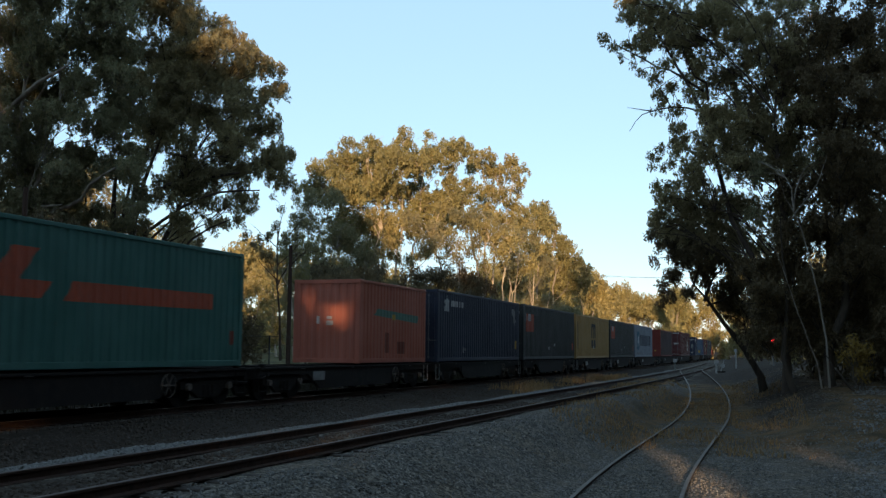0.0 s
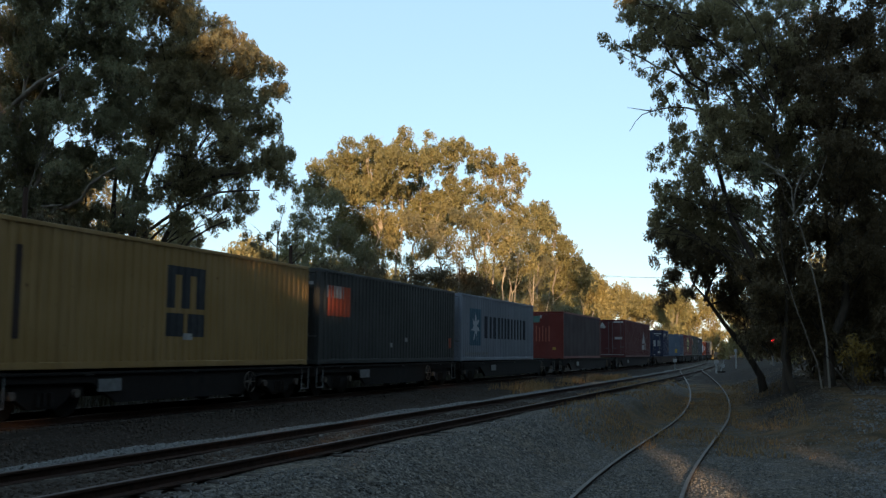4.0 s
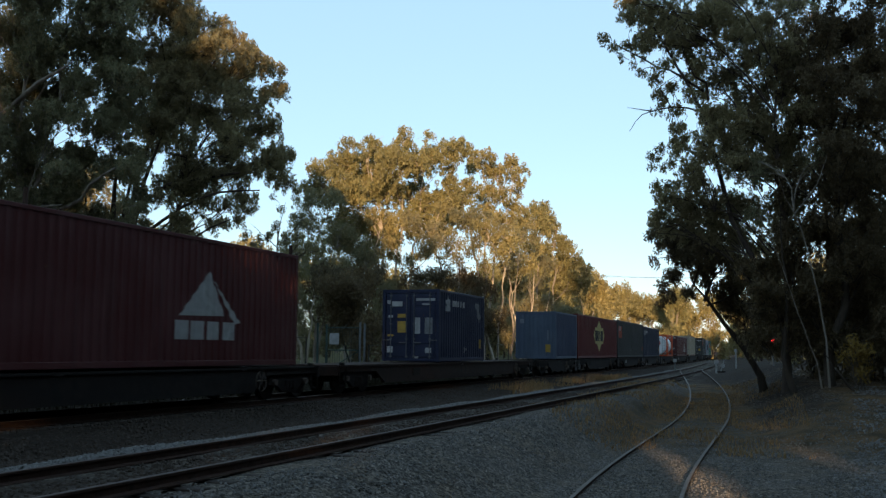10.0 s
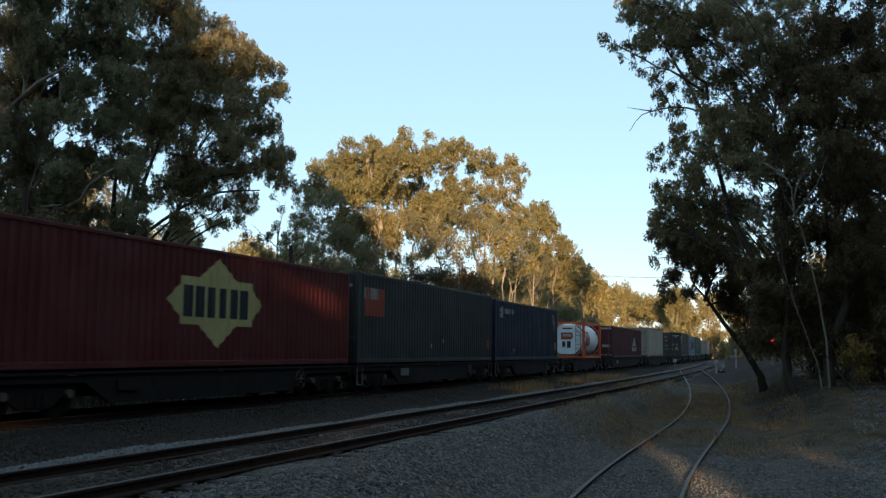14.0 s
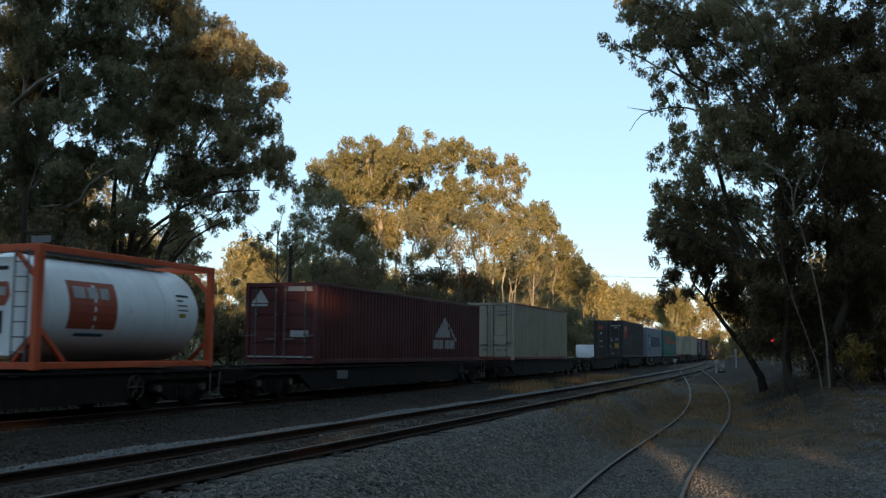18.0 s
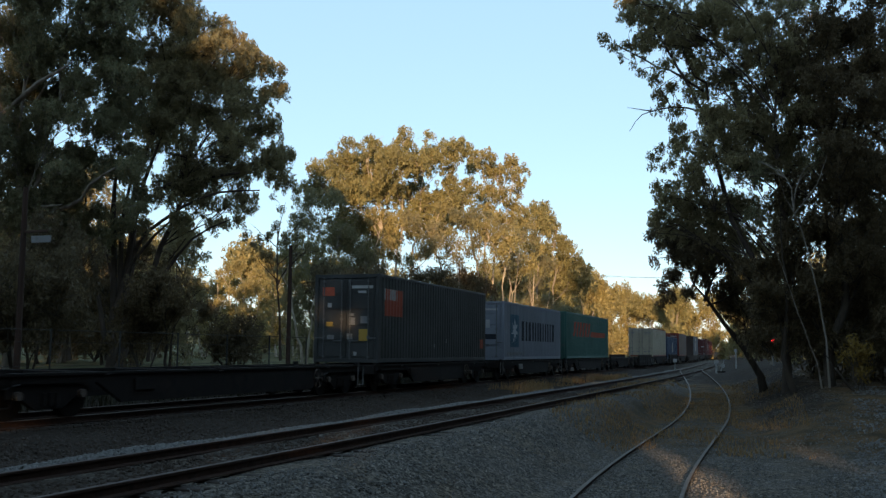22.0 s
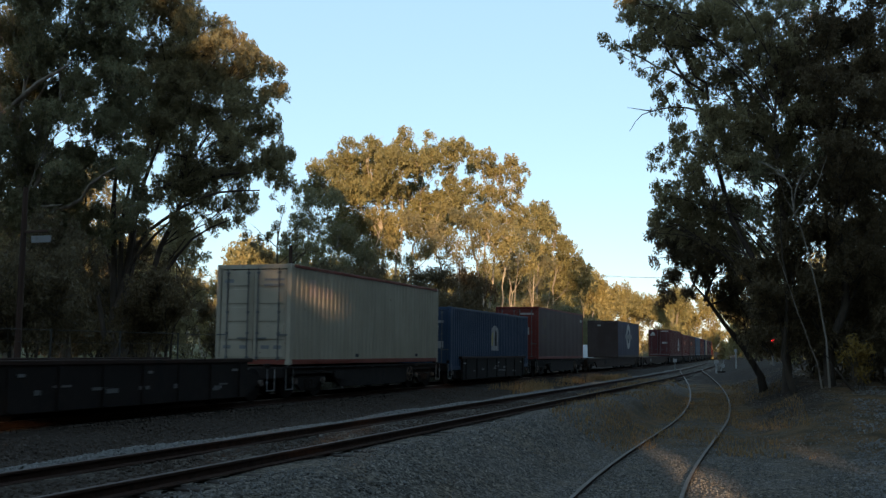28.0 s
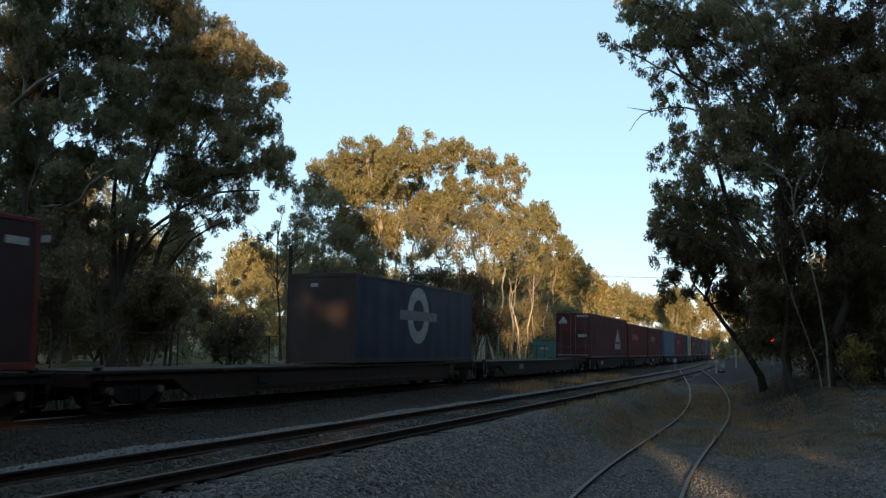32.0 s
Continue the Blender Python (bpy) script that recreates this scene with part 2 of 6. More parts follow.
def build_ground():
    xs = axis([(-3000, -600, 400), (-600, -120, 60), (-120, -40, 8), (-40, -20, 1.5), (-20, 10, 0.4), (10, 40, 3), (40, 200, 20), (200, 3000, 400)])
    ys = axis([(-3000, -500, 500), (-500, -20, 20), (-20, 4, 2), (4, 70, 0.6), (70, 160, 3), (160, 500, 20), (500, 3000, 400)])
    verts, zone = [], []
    for y in ys:
        for x in xs:
            n = noise.noise(Vector((x * 0.5, y * 0.5, 3))) * 0.05 + noise.noise(Vector((x * 1.7, y * 1.7, 9))) * 0.02
            if x > spur_x(y) + 2 and 6 < y < 60:              # lumps of tipped spoil on the bank
                n += 0.10 * noise.noise(Vector((x * 0.8, y * 0.45, 21))) + 0.05 * noise.noise(Vector((x * 2.3, y * 1.4, 33)))
            if abs(x - spur_x(y)) < 2:
                n *= 0.35
            verts.append((x, y, ground_z(x, y) + (n if abs(x) < 40 else n * 4)))
            xm, xl, xsp = main_x(y), loop_x(y), spur_x(y)
            dry = smooth(20, 32, y) * smooth(1.5, 3, x - xl) * (1 - smooth(70, 90, y))
            dry = max(dry, 0.38 * smooth(2.0, 6.0, x + 1.0) * smooth(14, 26, y), smooth(30, 50, abs(x + 8)), 0.6 * smooth(36, 50, y) * smooth(1.8, 2.6, x - xm) * smooth(1.6, 2.4, xl - x))
            green = smooth(3.4, 5.5, xm - x)
            # dark ballast, carried on past the main line to paint in the shade there
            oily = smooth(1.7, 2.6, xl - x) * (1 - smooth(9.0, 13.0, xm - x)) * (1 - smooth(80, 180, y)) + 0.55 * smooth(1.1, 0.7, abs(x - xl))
            # shade on the far yard and beside the bank, put into the colour
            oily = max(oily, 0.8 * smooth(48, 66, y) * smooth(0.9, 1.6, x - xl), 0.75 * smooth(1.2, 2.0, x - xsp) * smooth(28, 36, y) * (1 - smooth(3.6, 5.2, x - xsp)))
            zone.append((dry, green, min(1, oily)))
    w = len(xs)
    faces = [(j * w + i, j * w + i + 1, (j + 1) * w + i + 1, (j + 1) * w + i) for j in range(len(ys) - 1) for i in range(w - 1)]
    m, nt, b = material("gravel_and_dry_grass_ground", 0.95)
    fine = noise_fac(nt, 22, 8, world_space=True, lo=0.35, hi=0.7)
    mid = noise_fac(nt, 1.3, 5, world_space=True)
    grit = noise_fac(nt, 70, 4, world_space=True, lo=0.45, hi=0.72)
    gravel = blend(nt, fine, (0.054, 0.046, 0.038), (0.134, 0.117, 0.100))
    gravel = blend(nt, grit, gravel, (0.033, 0.029, 0.025))
    gravel = blend(nt, mid, gravel, (0.082, 0.066, 0.050))
    co = nt.nodes.new("ShaderNodeNewGeometry")
    for scale, weight in ((34.0, 0.68), (15.0, 0.45)):        # single stones in two sizes
        vo = node(nt, "ShaderNodeTexVoronoi", Scale=scale)
        nt.links.new(co.outputs["Position"], vo.inputs["Vector"])
        bw = nt.nodes.new("ShaderNodeSeparateColor")
        nt.links.new(vo.outputs["Color"], bw.inputs[0])
        rng_ = nt.nodes.new("ShaderNodeMapRange")
        rng_.inputs["To Min"].default_value, rng_.inputs["To Max"].default_value = 1 - weight, 1 + weight * 1.25
        nt.links.new(bw.outputs[0], rng_.inputs["Value"])
        mul = nt.nodes.new("ShaderNodeVectorMath")
        mul.operation = "SCALE"
        nt.links.new(gravel, mul.inputs[0])
        nt.links.new(rng_.outputs[0], mul.inputs["Scale"])
        gravel = mul.outputs[0]
    dirt = blend(nt, fine, (0.070, 0.042, 0.022), (0.150, 0.088, 0.040))
    dirt = blend(nt, mid, dirt, (0.040, 0.031, 0.018))
    lawn = blend(nt, fine, (0.046, 0.050, 0.022), (0.088, 0.086, 0.040))
    lawn = blend(nt, mid, lawn, (0.12, 0.10, 0.05))
    patchy = noise_fac(nt, 0.8, 6, world_space=True, lo=0.3, hi=0.7)
    ballast_shade_tone = blend(nt, fine, (0.016, 0.0115, 0.0085), (0.038, 0.027, 0.019))
    for attr, over in (("dry", dirt), ("green", lawn), ("oily", ballast_shade_tone)):
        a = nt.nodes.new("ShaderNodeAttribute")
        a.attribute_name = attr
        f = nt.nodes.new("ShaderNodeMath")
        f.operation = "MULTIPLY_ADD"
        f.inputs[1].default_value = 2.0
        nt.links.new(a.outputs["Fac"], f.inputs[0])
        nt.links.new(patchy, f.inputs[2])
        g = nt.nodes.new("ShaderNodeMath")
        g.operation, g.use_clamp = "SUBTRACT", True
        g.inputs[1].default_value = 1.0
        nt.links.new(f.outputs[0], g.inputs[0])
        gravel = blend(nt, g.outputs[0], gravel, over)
    nt.links.new(gravel, b.inputs["Base Color"])
    b.inputs["Specular IOR Level"].default_value = 0.1
    relief(nt, b, fine, 0.5, 0.03)
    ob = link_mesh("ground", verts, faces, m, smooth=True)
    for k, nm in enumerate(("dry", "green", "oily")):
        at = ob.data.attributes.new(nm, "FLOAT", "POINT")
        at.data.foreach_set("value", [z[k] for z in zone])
    tagged(ob, "grey gravel yard giving way to dry grass", "ground", kind="structure")


# ---- tracks ----
RAIL_OUT = [(-0.07, -0.15), (0.07, -0.15), (0.07, -0.135), (0.012, -0.115), (0.012, -0.045), (0.036, -0.035), (0.036, -0.006), (0.024, 0.0), (-0.024, 0.0), (-0.036, -0.006), (-0.036, -0.035), (-0.012, -0.045), (-0.012, -0.115), (-0.07, -0.135)]
GAUGE = 1.67                     # broad gauge, between rail centres


def sweep_rail(name, fx, fz, off, y0, y1, step, parent, label="", top=RAIL_TOP):
    ys = list(np.arange(y0, y1, step)) + [y1]
    verts, faces, n = [], [], len(RAIL_OUT)
    mats = []
    for y in ys:
        h = 0.5
        t = Vector((fx(y + h) - fx(y - h), 2 * h, 0)).normalized()
        r = Vector((t.y, -t.x, 0))
        c = Vector((fx(y), y, fz(y))) + r * off
        verts += [tuple(c + r * a + Vector((0, 0, b))) for a, b in RAIL_OUT]
    for j in range(len(ys) - 1):
        for i in range(n):
            k = (i + 1) % n
            faces.append((j * n + i, j * n + k, (j + 1) * n + k, (j + 1) * n + i))
            mats.append(1 if i in (6, 7, 8) else 0)
    ob = link_mesh(name, verts, faces, [RAIL_SIDE, top], parent, label)
    ob.data.polygons.foreach_set("material_index", mats)
    return ob


def build_track(name, label, fx, fz, y0, y1, s0, s1, step, sunk=0.215, top=RAIL_TOP):
    t = base(name, Matrix(), label=label, category="railway track", kind="structure")
    for off in (-GAUGE / 2, GAUGE / 2):
        sweep_rail("rail", fx, fz, off, y0, y1, step, t, top=top)
    rng = random.Random(5)
    me = None
    y = s0
    while y < s1:
        a = math.atan2(-(fx(y + 0.5) - fx(y - 0.5)), 1.0)
        m = pose(fx(y), y, fz(y) - sunk, 0, 0, math.degrees(a) + rng.uniform(-1.2, 1.2))
        if me is None:
            bm = box((0, 0, 0), (2.5, 0.23, 0.13), 0.012)
            me = part("sleeper", bm, SLEEPER, t)
            me.matrix_basis = m
        else:
            share(me, m, t)
        y += 0.66 + rng.uniform(-0.02, 0.02)


# ---- loose stones and grass ----


def scatter_stones(name, spots, size, mat, label, seed):
    rng = np.random.default_rng(seed)
    n = len(spots)
    spots = np.array(spots)
    cube = np.array([(-1, -1, -1), (1, -1, -0.8), (0.9, 1, -1), (-1, 0.8, -1), (-0.7, -0.8, 0.9), (0.8, -0.6, 1), (0.6, 0.7, 0.8), (-0.8, 0.6, 0.6)], float)
    quad = np.array([(4, 5, 6, 7), (0, 1, 5, 4), (1, 2, 6, 5), (2, 3, 7, 6), (3, 0, 4, 7)])
    sc = rng.uniform(0.5, 1.25, (n, 3)) * np.array([1, 0.85, 0.65]) * size
    ang = rng.uniform(0, 6.28, n)
    v = cube[None] * sc[:, None, :] * rng.uniform(0.75, 1.2, (n, 8, 1))
    tilt = rng.uniform(-0.6, 0.6, n)
    z = v[:, :, 2] * np.cos(tilt)[:, None] + v[:, :, 0] * np.sin(tilt)[:, None]
    x0 = v[:, :, 0] * np.cos(tilt)[:, None] - v[:, :, 2] * np.sin(tilt)[:, None]
    x = x0 * np.cos(ang)[:, None] - v[:, :, 1] * np.sin(ang)[:, None]
    y = x0 * np.sin(ang)[:, None] + v[:, :, 1] * np.cos(ang)[:, None]
    vv = np.stack([x, y, z], 2) + spots[:, None, :]
    ff = (quad[None] + (np.arange(n) * 8)[:, None, None]).reshape(-1, 4)
    ob = mesh_fast(name, vv.reshape(-1, 3), ff, mat)
    tagged(ob, label, "gravel", kind="stuff")
    return ob


def mesh_fast(name, verts, quads, mat, parent=None, label=""):
    me = bpy.data.meshes.new(name)
    n, f = len(verts), len(quads)
    me.vertices.add(n)
    me.vertices.foreach_set("co", np.ascontiguousarray(verts, dtype=np.float32).ravel())
    me.loops.add(f * 4)
    me.loops.foreach_set("vertex_index", np.ascontiguousarray(quads, dtype=np.int32).ravel())
    me.polygons.add(f)
    me.polygons.foreach_set("loop_start", np.arange(0, f * 4, 4, dtype=np.int32))
    me.update(calc_edges=True)
    me.materials.append(mat)
    ob = new(name, me)
    if parent:
        ob.parent = parent
    if label:
        ob["label"] = label
    return ob


def leaves(centres, size, rng, droop=0.8, width=0.34):
    """Slim drooping quads round the given points."""
    n = len(centres)
    az = rng.uniform(0, 2 * np.pi, n)
    dip = rng.normal(-droop, 0.55, n)
    L = size * rng.uniform(0.6, 1.35, n)
    d = np.stack([np.cos(az) * np.cos(dip), np.sin(az) * np.cos(dip), np.sin(dip)], 1)
    q = rng.normal(0, 1, (n, 3))
    side = np.cross(d, q)
    side /= np.linalg.norm(side, axis=1)[:, None] + 1e-9
    W = (L * width)[:, None] * 0.5
    a, b = centres - d * L[:, None] * 0.5, centres + d * L[:, None] * 0.5
    m = centres - d * L[:, None] * 0.08
    v = np.stack([a, m + side * W, b, m - side * W], 1).reshape(-1, 3)
    return v, np.arange(n * 4).reshape(-1, 4)


def blades(spots, height, rng, spread=0.25):
    n = len(spots)
    az = rng.uniform(0, 2 * np.pi, n)
    h = height * rng.uniform(0.4, 1.2, n)
    lean = rng.uniform(0.05, 0.7, n) * h
    w = 0.012 * (1 + h)
    top = spots + np.stack([np.cos(az) * lean, np.sin(az) * lean, h], 1)
    s = np.stack([-np.sin(az) * w, np.cos(az) * w, np.zeros(n)], 1)
    v = np.stack([spots - s, spots + s, top + s * 0.25, top - s * 0.25], 1).reshape(-1, 3)
    return v, np.arange(n * 4).reshape(-1, 4)


# ---- trees ----


def tube(pts, radii, sides=6):
    verts, faces = [], []
    for i, p in enumerate(pts):
        d = (pts[min(i + 1, len(pts) - 1)] - pts[max(i - 1, 0)]).normalized()
        u = d.cross(Vector((0.31, 0.95, 0.1))).normalized()
        w = d.cross(u)
        for k in range(sides):
            a = 2 * math.pi * k / sides
            verts.append(tuple(p + (u * math.cos(a) + w * math.sin(a)) * radii[i]))
    for i in range(len(pts) - 1):
        for k in range(sides):
            n = (k + 1) % sides
            faces.append((i * sides + k, i * sides + n, (i + 1) * sides + n, (i + 1) * sides + k))
    return verts, faces


def limb_points(a, b, rng, bow, n=6):
    d = b - a
    side = Vector((rng.uniform(-1, 1), rng.uniform(-1, 1), rng.uniform(0.1, 1))) * d.length * bow
    return [a + d * (i / n) + side * math.sin(math.pi * i / n) + Vector((rng.uniform(-1, 1), rng.uniform(-1, 1), rng.uniform(-1, 1))) * d.length * 0.02 * (0 < i < n) for i in range(n + 1)]


def bent(way, n, rng, fore=0.0):
    """n points spread evenly along a crooked limb, given as (across, height) from the foot."""
    way = [Vector((a, 0, z)) for a, z in way]
    out, deep = [], rng.uniform(-1.2, -0.4) - fore
    for i in range(n):
        t = i / (n - 1) * (len(way) - 1)
        k = min(int(t), len(way) - 2)
        p = way[k].lerp(way[k + 1], t - k)
        out.append(RIGHT * (p.x + rng.uniform(-0.03, 0.03)) + DEEP * deep * (i / n) + Vector((0, 0, p.z)))
    return out


def grow(name, foot, lobes, label, seed, trunks=1, girth=0.4, leaf=0.2, density=1.0, mat=LEAF, bark=BARK, deep=1.0, sides=8, twigs=6, top=None, clump=2.7, stems_at=(), limbs=(), spread=None, fill=0, swell=1.0, fore=0.0):
    """A gum tree: tapering trunk and limbs to each lobe of the crown, leaves in sprays with gaps.
    lobes: (across, height, radius) in metres from the foot."""
    rng, nrng = random.Random(seed), np.random.default_rng(seed)
    root = base(name, Matrix.Translation(foot), label=label, category="tree")
    verts, faces = [], []

    def add(vf):
        k = len(verts)
        verts.extend(vf[0])
        faces.extend([tuple(i + k for i in f) for f in vf[1]])

    zmax = top or max(l[1] for l in lobes)
    zmean = sum(l[1] for l in lobes) / len(lobes)
    xmean = sum(l[0] for l in lobes) / len(lobes)
    stems = []
    for way, r0 in stems_at:
        pts = bent(way, 10, rng)
        stems.append((pts, r0))
        add(tube(pts, [r0 * (1.0 - 0.9 * i / 9) * (1.4 if i == 0 else 1) for i in range(10)], sides))
    for way, r0 in limbs:
        pts = bent(way, 9, rng, fore)
        add(tube(pts, [r0 * (1.0 - 0.75 * i / 8) for i in range(9)], 6))
    for k in range(trunks):
        lean = RIGHT * (xmean * 0.7 + (k - (trunks - 1) / 2) * 2.2 + rng.uniform(-0.5, 0.5)) + DEEP * rng.uniform(-1.5, 1.5)
        a = RIGHT * ((k - (trunks - 1) / 2) * 0.5 * girth * 3) + DEEP * rng.uniform(-0.4, 0.4) + Vector((0, 0, -0.4))
        b = lean + Vector((0, 0, zmax * 0.86))
        pts = limb_points(a, b, rng, 0.05, 9)
        stems.append((pts, girth / (1 if k == 0 else 1.3)))
        rr = [stems[-1][1] * (1.0 - 0.86 * i / 9) * (1.35 if i == 0 else 1) for i in range(10)]
        add(tube(pts, rr, sides))
    heads = []
    biggest = max(l[2] for l in lobes)
    for across, z, r in sorted(lobes, key=lambda l: -l[2]):
        c = RIGHT * across + DEEP * (rng.uniform(-1, 1) * (spread or r * 1.1 * deep)) + Vector((0, 0, z))
        r = r * swell + (0.07 if swell > 1 else 0)
        heads.append((c, r))
        pts, g = min(stems, key=lambda s: min((p - c).length for p in s[0]))
        start = min(range(1, 9), key=lambda i: abs(pts[i].z - (z - 0.55 * (c - pts[i]).xy.length - 1.2)))
        p0 = pts[start]
        small = r < 0.62 * biggest and len(heads) > 3
        if small:                                           # outer sprays hang on the bough next to them
            p0 = min((h[0] for h in heads[:-1] if h[1] > 1.15 * r), key=lambda h: (h - c).length, default=p0)
        lp = limb_points(p0, c + Vector((0, 0, r * 0.3)), rng, 0.17, 6)
        r0 = max(0.03, g * (1 - 0.86 * start / 9) * 0.5 * min(1, 0.4 + 0.35 * r)) * (0.5 if small else 1)
        if r > 1.5 or len(heads) % 2:
            add(tube(lp, [r0 * (1 - 0.8 * i / 6) for i in range(7)], 6))
        for _ in range((2 if small else twigs) if r > 0.35 else 1):
            e = c + Vector((rng.gauss(0, 0.55), rng.gauss(0, 0.55), rng.gauss(0.1, 0.5))) * r
            q = limb_points(lp[rng.randint(2, 5)], e, rng, 0.12, 4)
            add(tube(q, [r0 * 0.32 * (1 - 0.75 * i / 4) + 0.008 for i in range(5)], 4))
    pts = []
    inner = []                                              # thinner foliage deeper in the crown
    mid = Vector((0, 0, 0)) + RIGHT * xmean + Vector((0, 0, zmean))
    for k in range(fill):
        for c, r in heads:
            if r > 0.4 * biggest:
                pull = (mid - c) * rng.uniform(0.03, 0.14)
                inner.append((c + Vector((pull.x, pull.y, pull.z)) + DEEP * rng.uniform(-1.5, 2.5) + RIGHT * rng.uniform(-0.5, 0.5) * r + Vector((0, 0, rng.uniform(-0.5, 0.5) * r)), r * rng.uniform(0.85, 1.1)))
    for k, (c, r) in enumerate(heads + inner):
        much = density if k < len(heads) else 0.6 * density
        rs = leaf * clump                                   # radius of one bunch of leaves
        nsub = max(2, int(much * 4.6 * (r / rs) ** 2))
        per = int(0.85 * math.pi * rs * rs / (leaf * leaf * 0.42 * 0.3))
        d = nrng.normal(0, 1, (nsub, 3))
        d /= np.linalg.norm(d, axis=1)[:, None]
        d[:, 2] = np.where((d[:, 2] < -0.25) & (nrng.random(nsub) < 0.5), -d[:, 2], d[:, 2])
        rad = 1.12 * nrng.uniform(0.05, 1.0, (nsub, 1)) ** 0.5
        cc = np.array(c) + d * rad * r * np.array([1, 1, 0.9])
        size = nrng.uniform(0.45, 1.2, (nsub, 1, 1))
        way = nrng.normal(0, 1, (nsub, per, 3))             # leaves hang on the outside of each bunch
        way /= np.linalg.norm(way, axis=2)[:, :, None]
        sp = way * nrng.uniform(0.1, 1.0, (nsub, per, 1)) ** 0.5 * rs * 0.92 * size * np.array([0.9, 0.9, 1.2])
        keep = nrng.random((nsub, per)) < (size[:, :, 0] ** 1.6 * 0.8)
        pts.append((cc[:, None, :] + sp)[keep])
        if leaf < 0.27:
            for e in cc[::4]:                               # thin twigs out to the bunches
                q = limb_points(c, Vector(e), rng, 0.15, 3)
                add(tube(q, [0.016, 0.013, 0.010, 0.006], 3))
    link_mesh("trunk", verts, faces, bark, root, smooth=True)
    v, q = leaves(np.concatenate(pts), leaf, nrng, width=0.38)
    mesh_fast("crown", v, q, mat, root)
    return root


def bush(name, foot, lobes, label, seed, leaf=0.16, density=0.8, mat=LEAF_SHADED):
    return grow(name, foot, lobes, label, seed, 2, 0.07, leaf, density, mat, BARK_DARK, 1.0, 5, 4)

# ---- the train ----
FLOOR = 0.945                    # container floor above the rail tops
WIDE = 2.44
MOVERS = []                      # (thing, place along the line at the start, height)


def rect(y0, y1, z0, z1):
    return [(y0, z0), (y1, z0), (y1, z1), (y0, z1)]


def star(y, z, r, n=7, inner=0.38, tall=1.0):
    return [(y + math.sin(math.pi * k / n) * (r if k % 2 == 0 else r * inner), z + tall * math.cos(math.pi * k / n) * (r if k % 2 == 0 else r * inner)) for k in range(2 * n)]


def letters(y, z, w, h, n, gap=0.25):
    """A word as one plain block a letter."""
    p = w / n
    return [rect(y + p * k, y + p * (k + 1 - gap), z, z + h) for k in range(n)]


def wave_at(y, L):
    """Depth of the corrugation below the outer plane."""
    t = ((y + L / 2 - 0.14) % 0.28) / 0.28
    if t < 0.36:
        return 0.0
    if t < 0.48:
        return 0.032 * (t - 0.36) / 0.12
    if t < 0.88:
        return 0.032
    return 0.032 * (1 - (t - 0.88) / 0.12)


def breaks(L):
    out, k, y = [], 0, -L / 2 + 0.14
    while y < L / 2 - 0.14:
        for f in (0, 0.36, 0.48, 0.88):
            if y + 0.28 * f < L / 2 - 0.14:
                out.append(y + 0.28 * f)
        y += 0.28
    return out + [L / 2 - 0.14]


def clip_poly(poly, y0, y1):
    for side, lim in ((1, y0), (-1, y1)):
        out = []
        for i, a in enumerate(poly):
            b = poly[(i + 1) % len(poly)]
            ina, inb = side * (a[0] - lim) >= 0, side * (b[0] - lim) >= 0
            if ina:
                out.append(a)
            if ina != inb:
                t = (lim - a[0]) / (b[0] - a[0])
                out.append((lim, a[1] + t * (b[1] - a[1])))
        poly = out
        if len(poly) < 3:
            return []
    return poly


def marking(polys, L, ribbed, mat, parent, label="", proud=0.005, joined=False):
    """Painted shapes that follow the ribs of the side wall, one part a shape."""
    cuts = breaks(L) if ribbed else [-L / 2, L / 2]
    for group in ([polys] if joined else [[p] for p in polys]):
        bm = bmesh.new()
        for poly in group:
            for a, b in zip(cuts, cuts[1:]):
                p = clip_poly(poly, a, b)
                if len(p) >= 3:
                    vs = [bm.verts.new((WIDE / 2 - 0.012 - (wave_at(min(max(y, a + 1e-4), b - 1e-4), L) if ribbed else 0) + proud, y, z)) for y, z in p]
                    try:
                        bm.faces.new(vs)
                    except ValueError:
                        pass
        bmesh.ops.remove_doubles(bm, verts=bm.verts, dist=0.001)
        bm.normal_update()
        part("marking", bm, mat, parent, label)


def end_marking(x0, x1, z0, z1, L, mat, parent, label="", out=0.0):
    return part("marking", box(((x0 + x1) / 2, -L / 2 - 0.004 - out, (z0 + z1) / 2), (x1 - x0, 0.006, z1 - z0)), mat, parent, label)


def side_wall(L, H, ribbed, sx):
    bm = bmesh.new()
    prev = None
    for y in (breaks(L) if ribbed else list(np.linspace(-L / 2 + 0.1, L / 2 - 0.1, 40))):
        x = sx * (WIDE / 2 - 0.012 - (wave_at(y, L) if ribbed else 0.006 * (1 + math.sin(y * 5.1))))
        cur = (bm.verts.new((x, y, 0.15)), bm.verts.new((x, y, H - 0.08)))
        if prev:
            bm.faces.new((prev[0], cur[0], cur[1], prev[1]) if sx > 0 else (cur[0], prev[0], prev[1], cur[1]))
        prev = cur
    return bm


def end_wall(L, H, sy):
    bm = bmesh.new()
    prev = None
    for x in breaks(WIDE):
        y = sy * (L / 2 - 0.012 - wave_at(x, WIDE))
        cur = (bm.verts.new((x, y, 0.15)), bm.verts.new((x, y, H - 0.08)))
        if prev:
            bm.faces.new((cur[0], prev[0], prev[1], cur[1]) if sy > 0 else (prev[0], cur[0], cur[1], prev[1]))
        prev = cur
    return bm


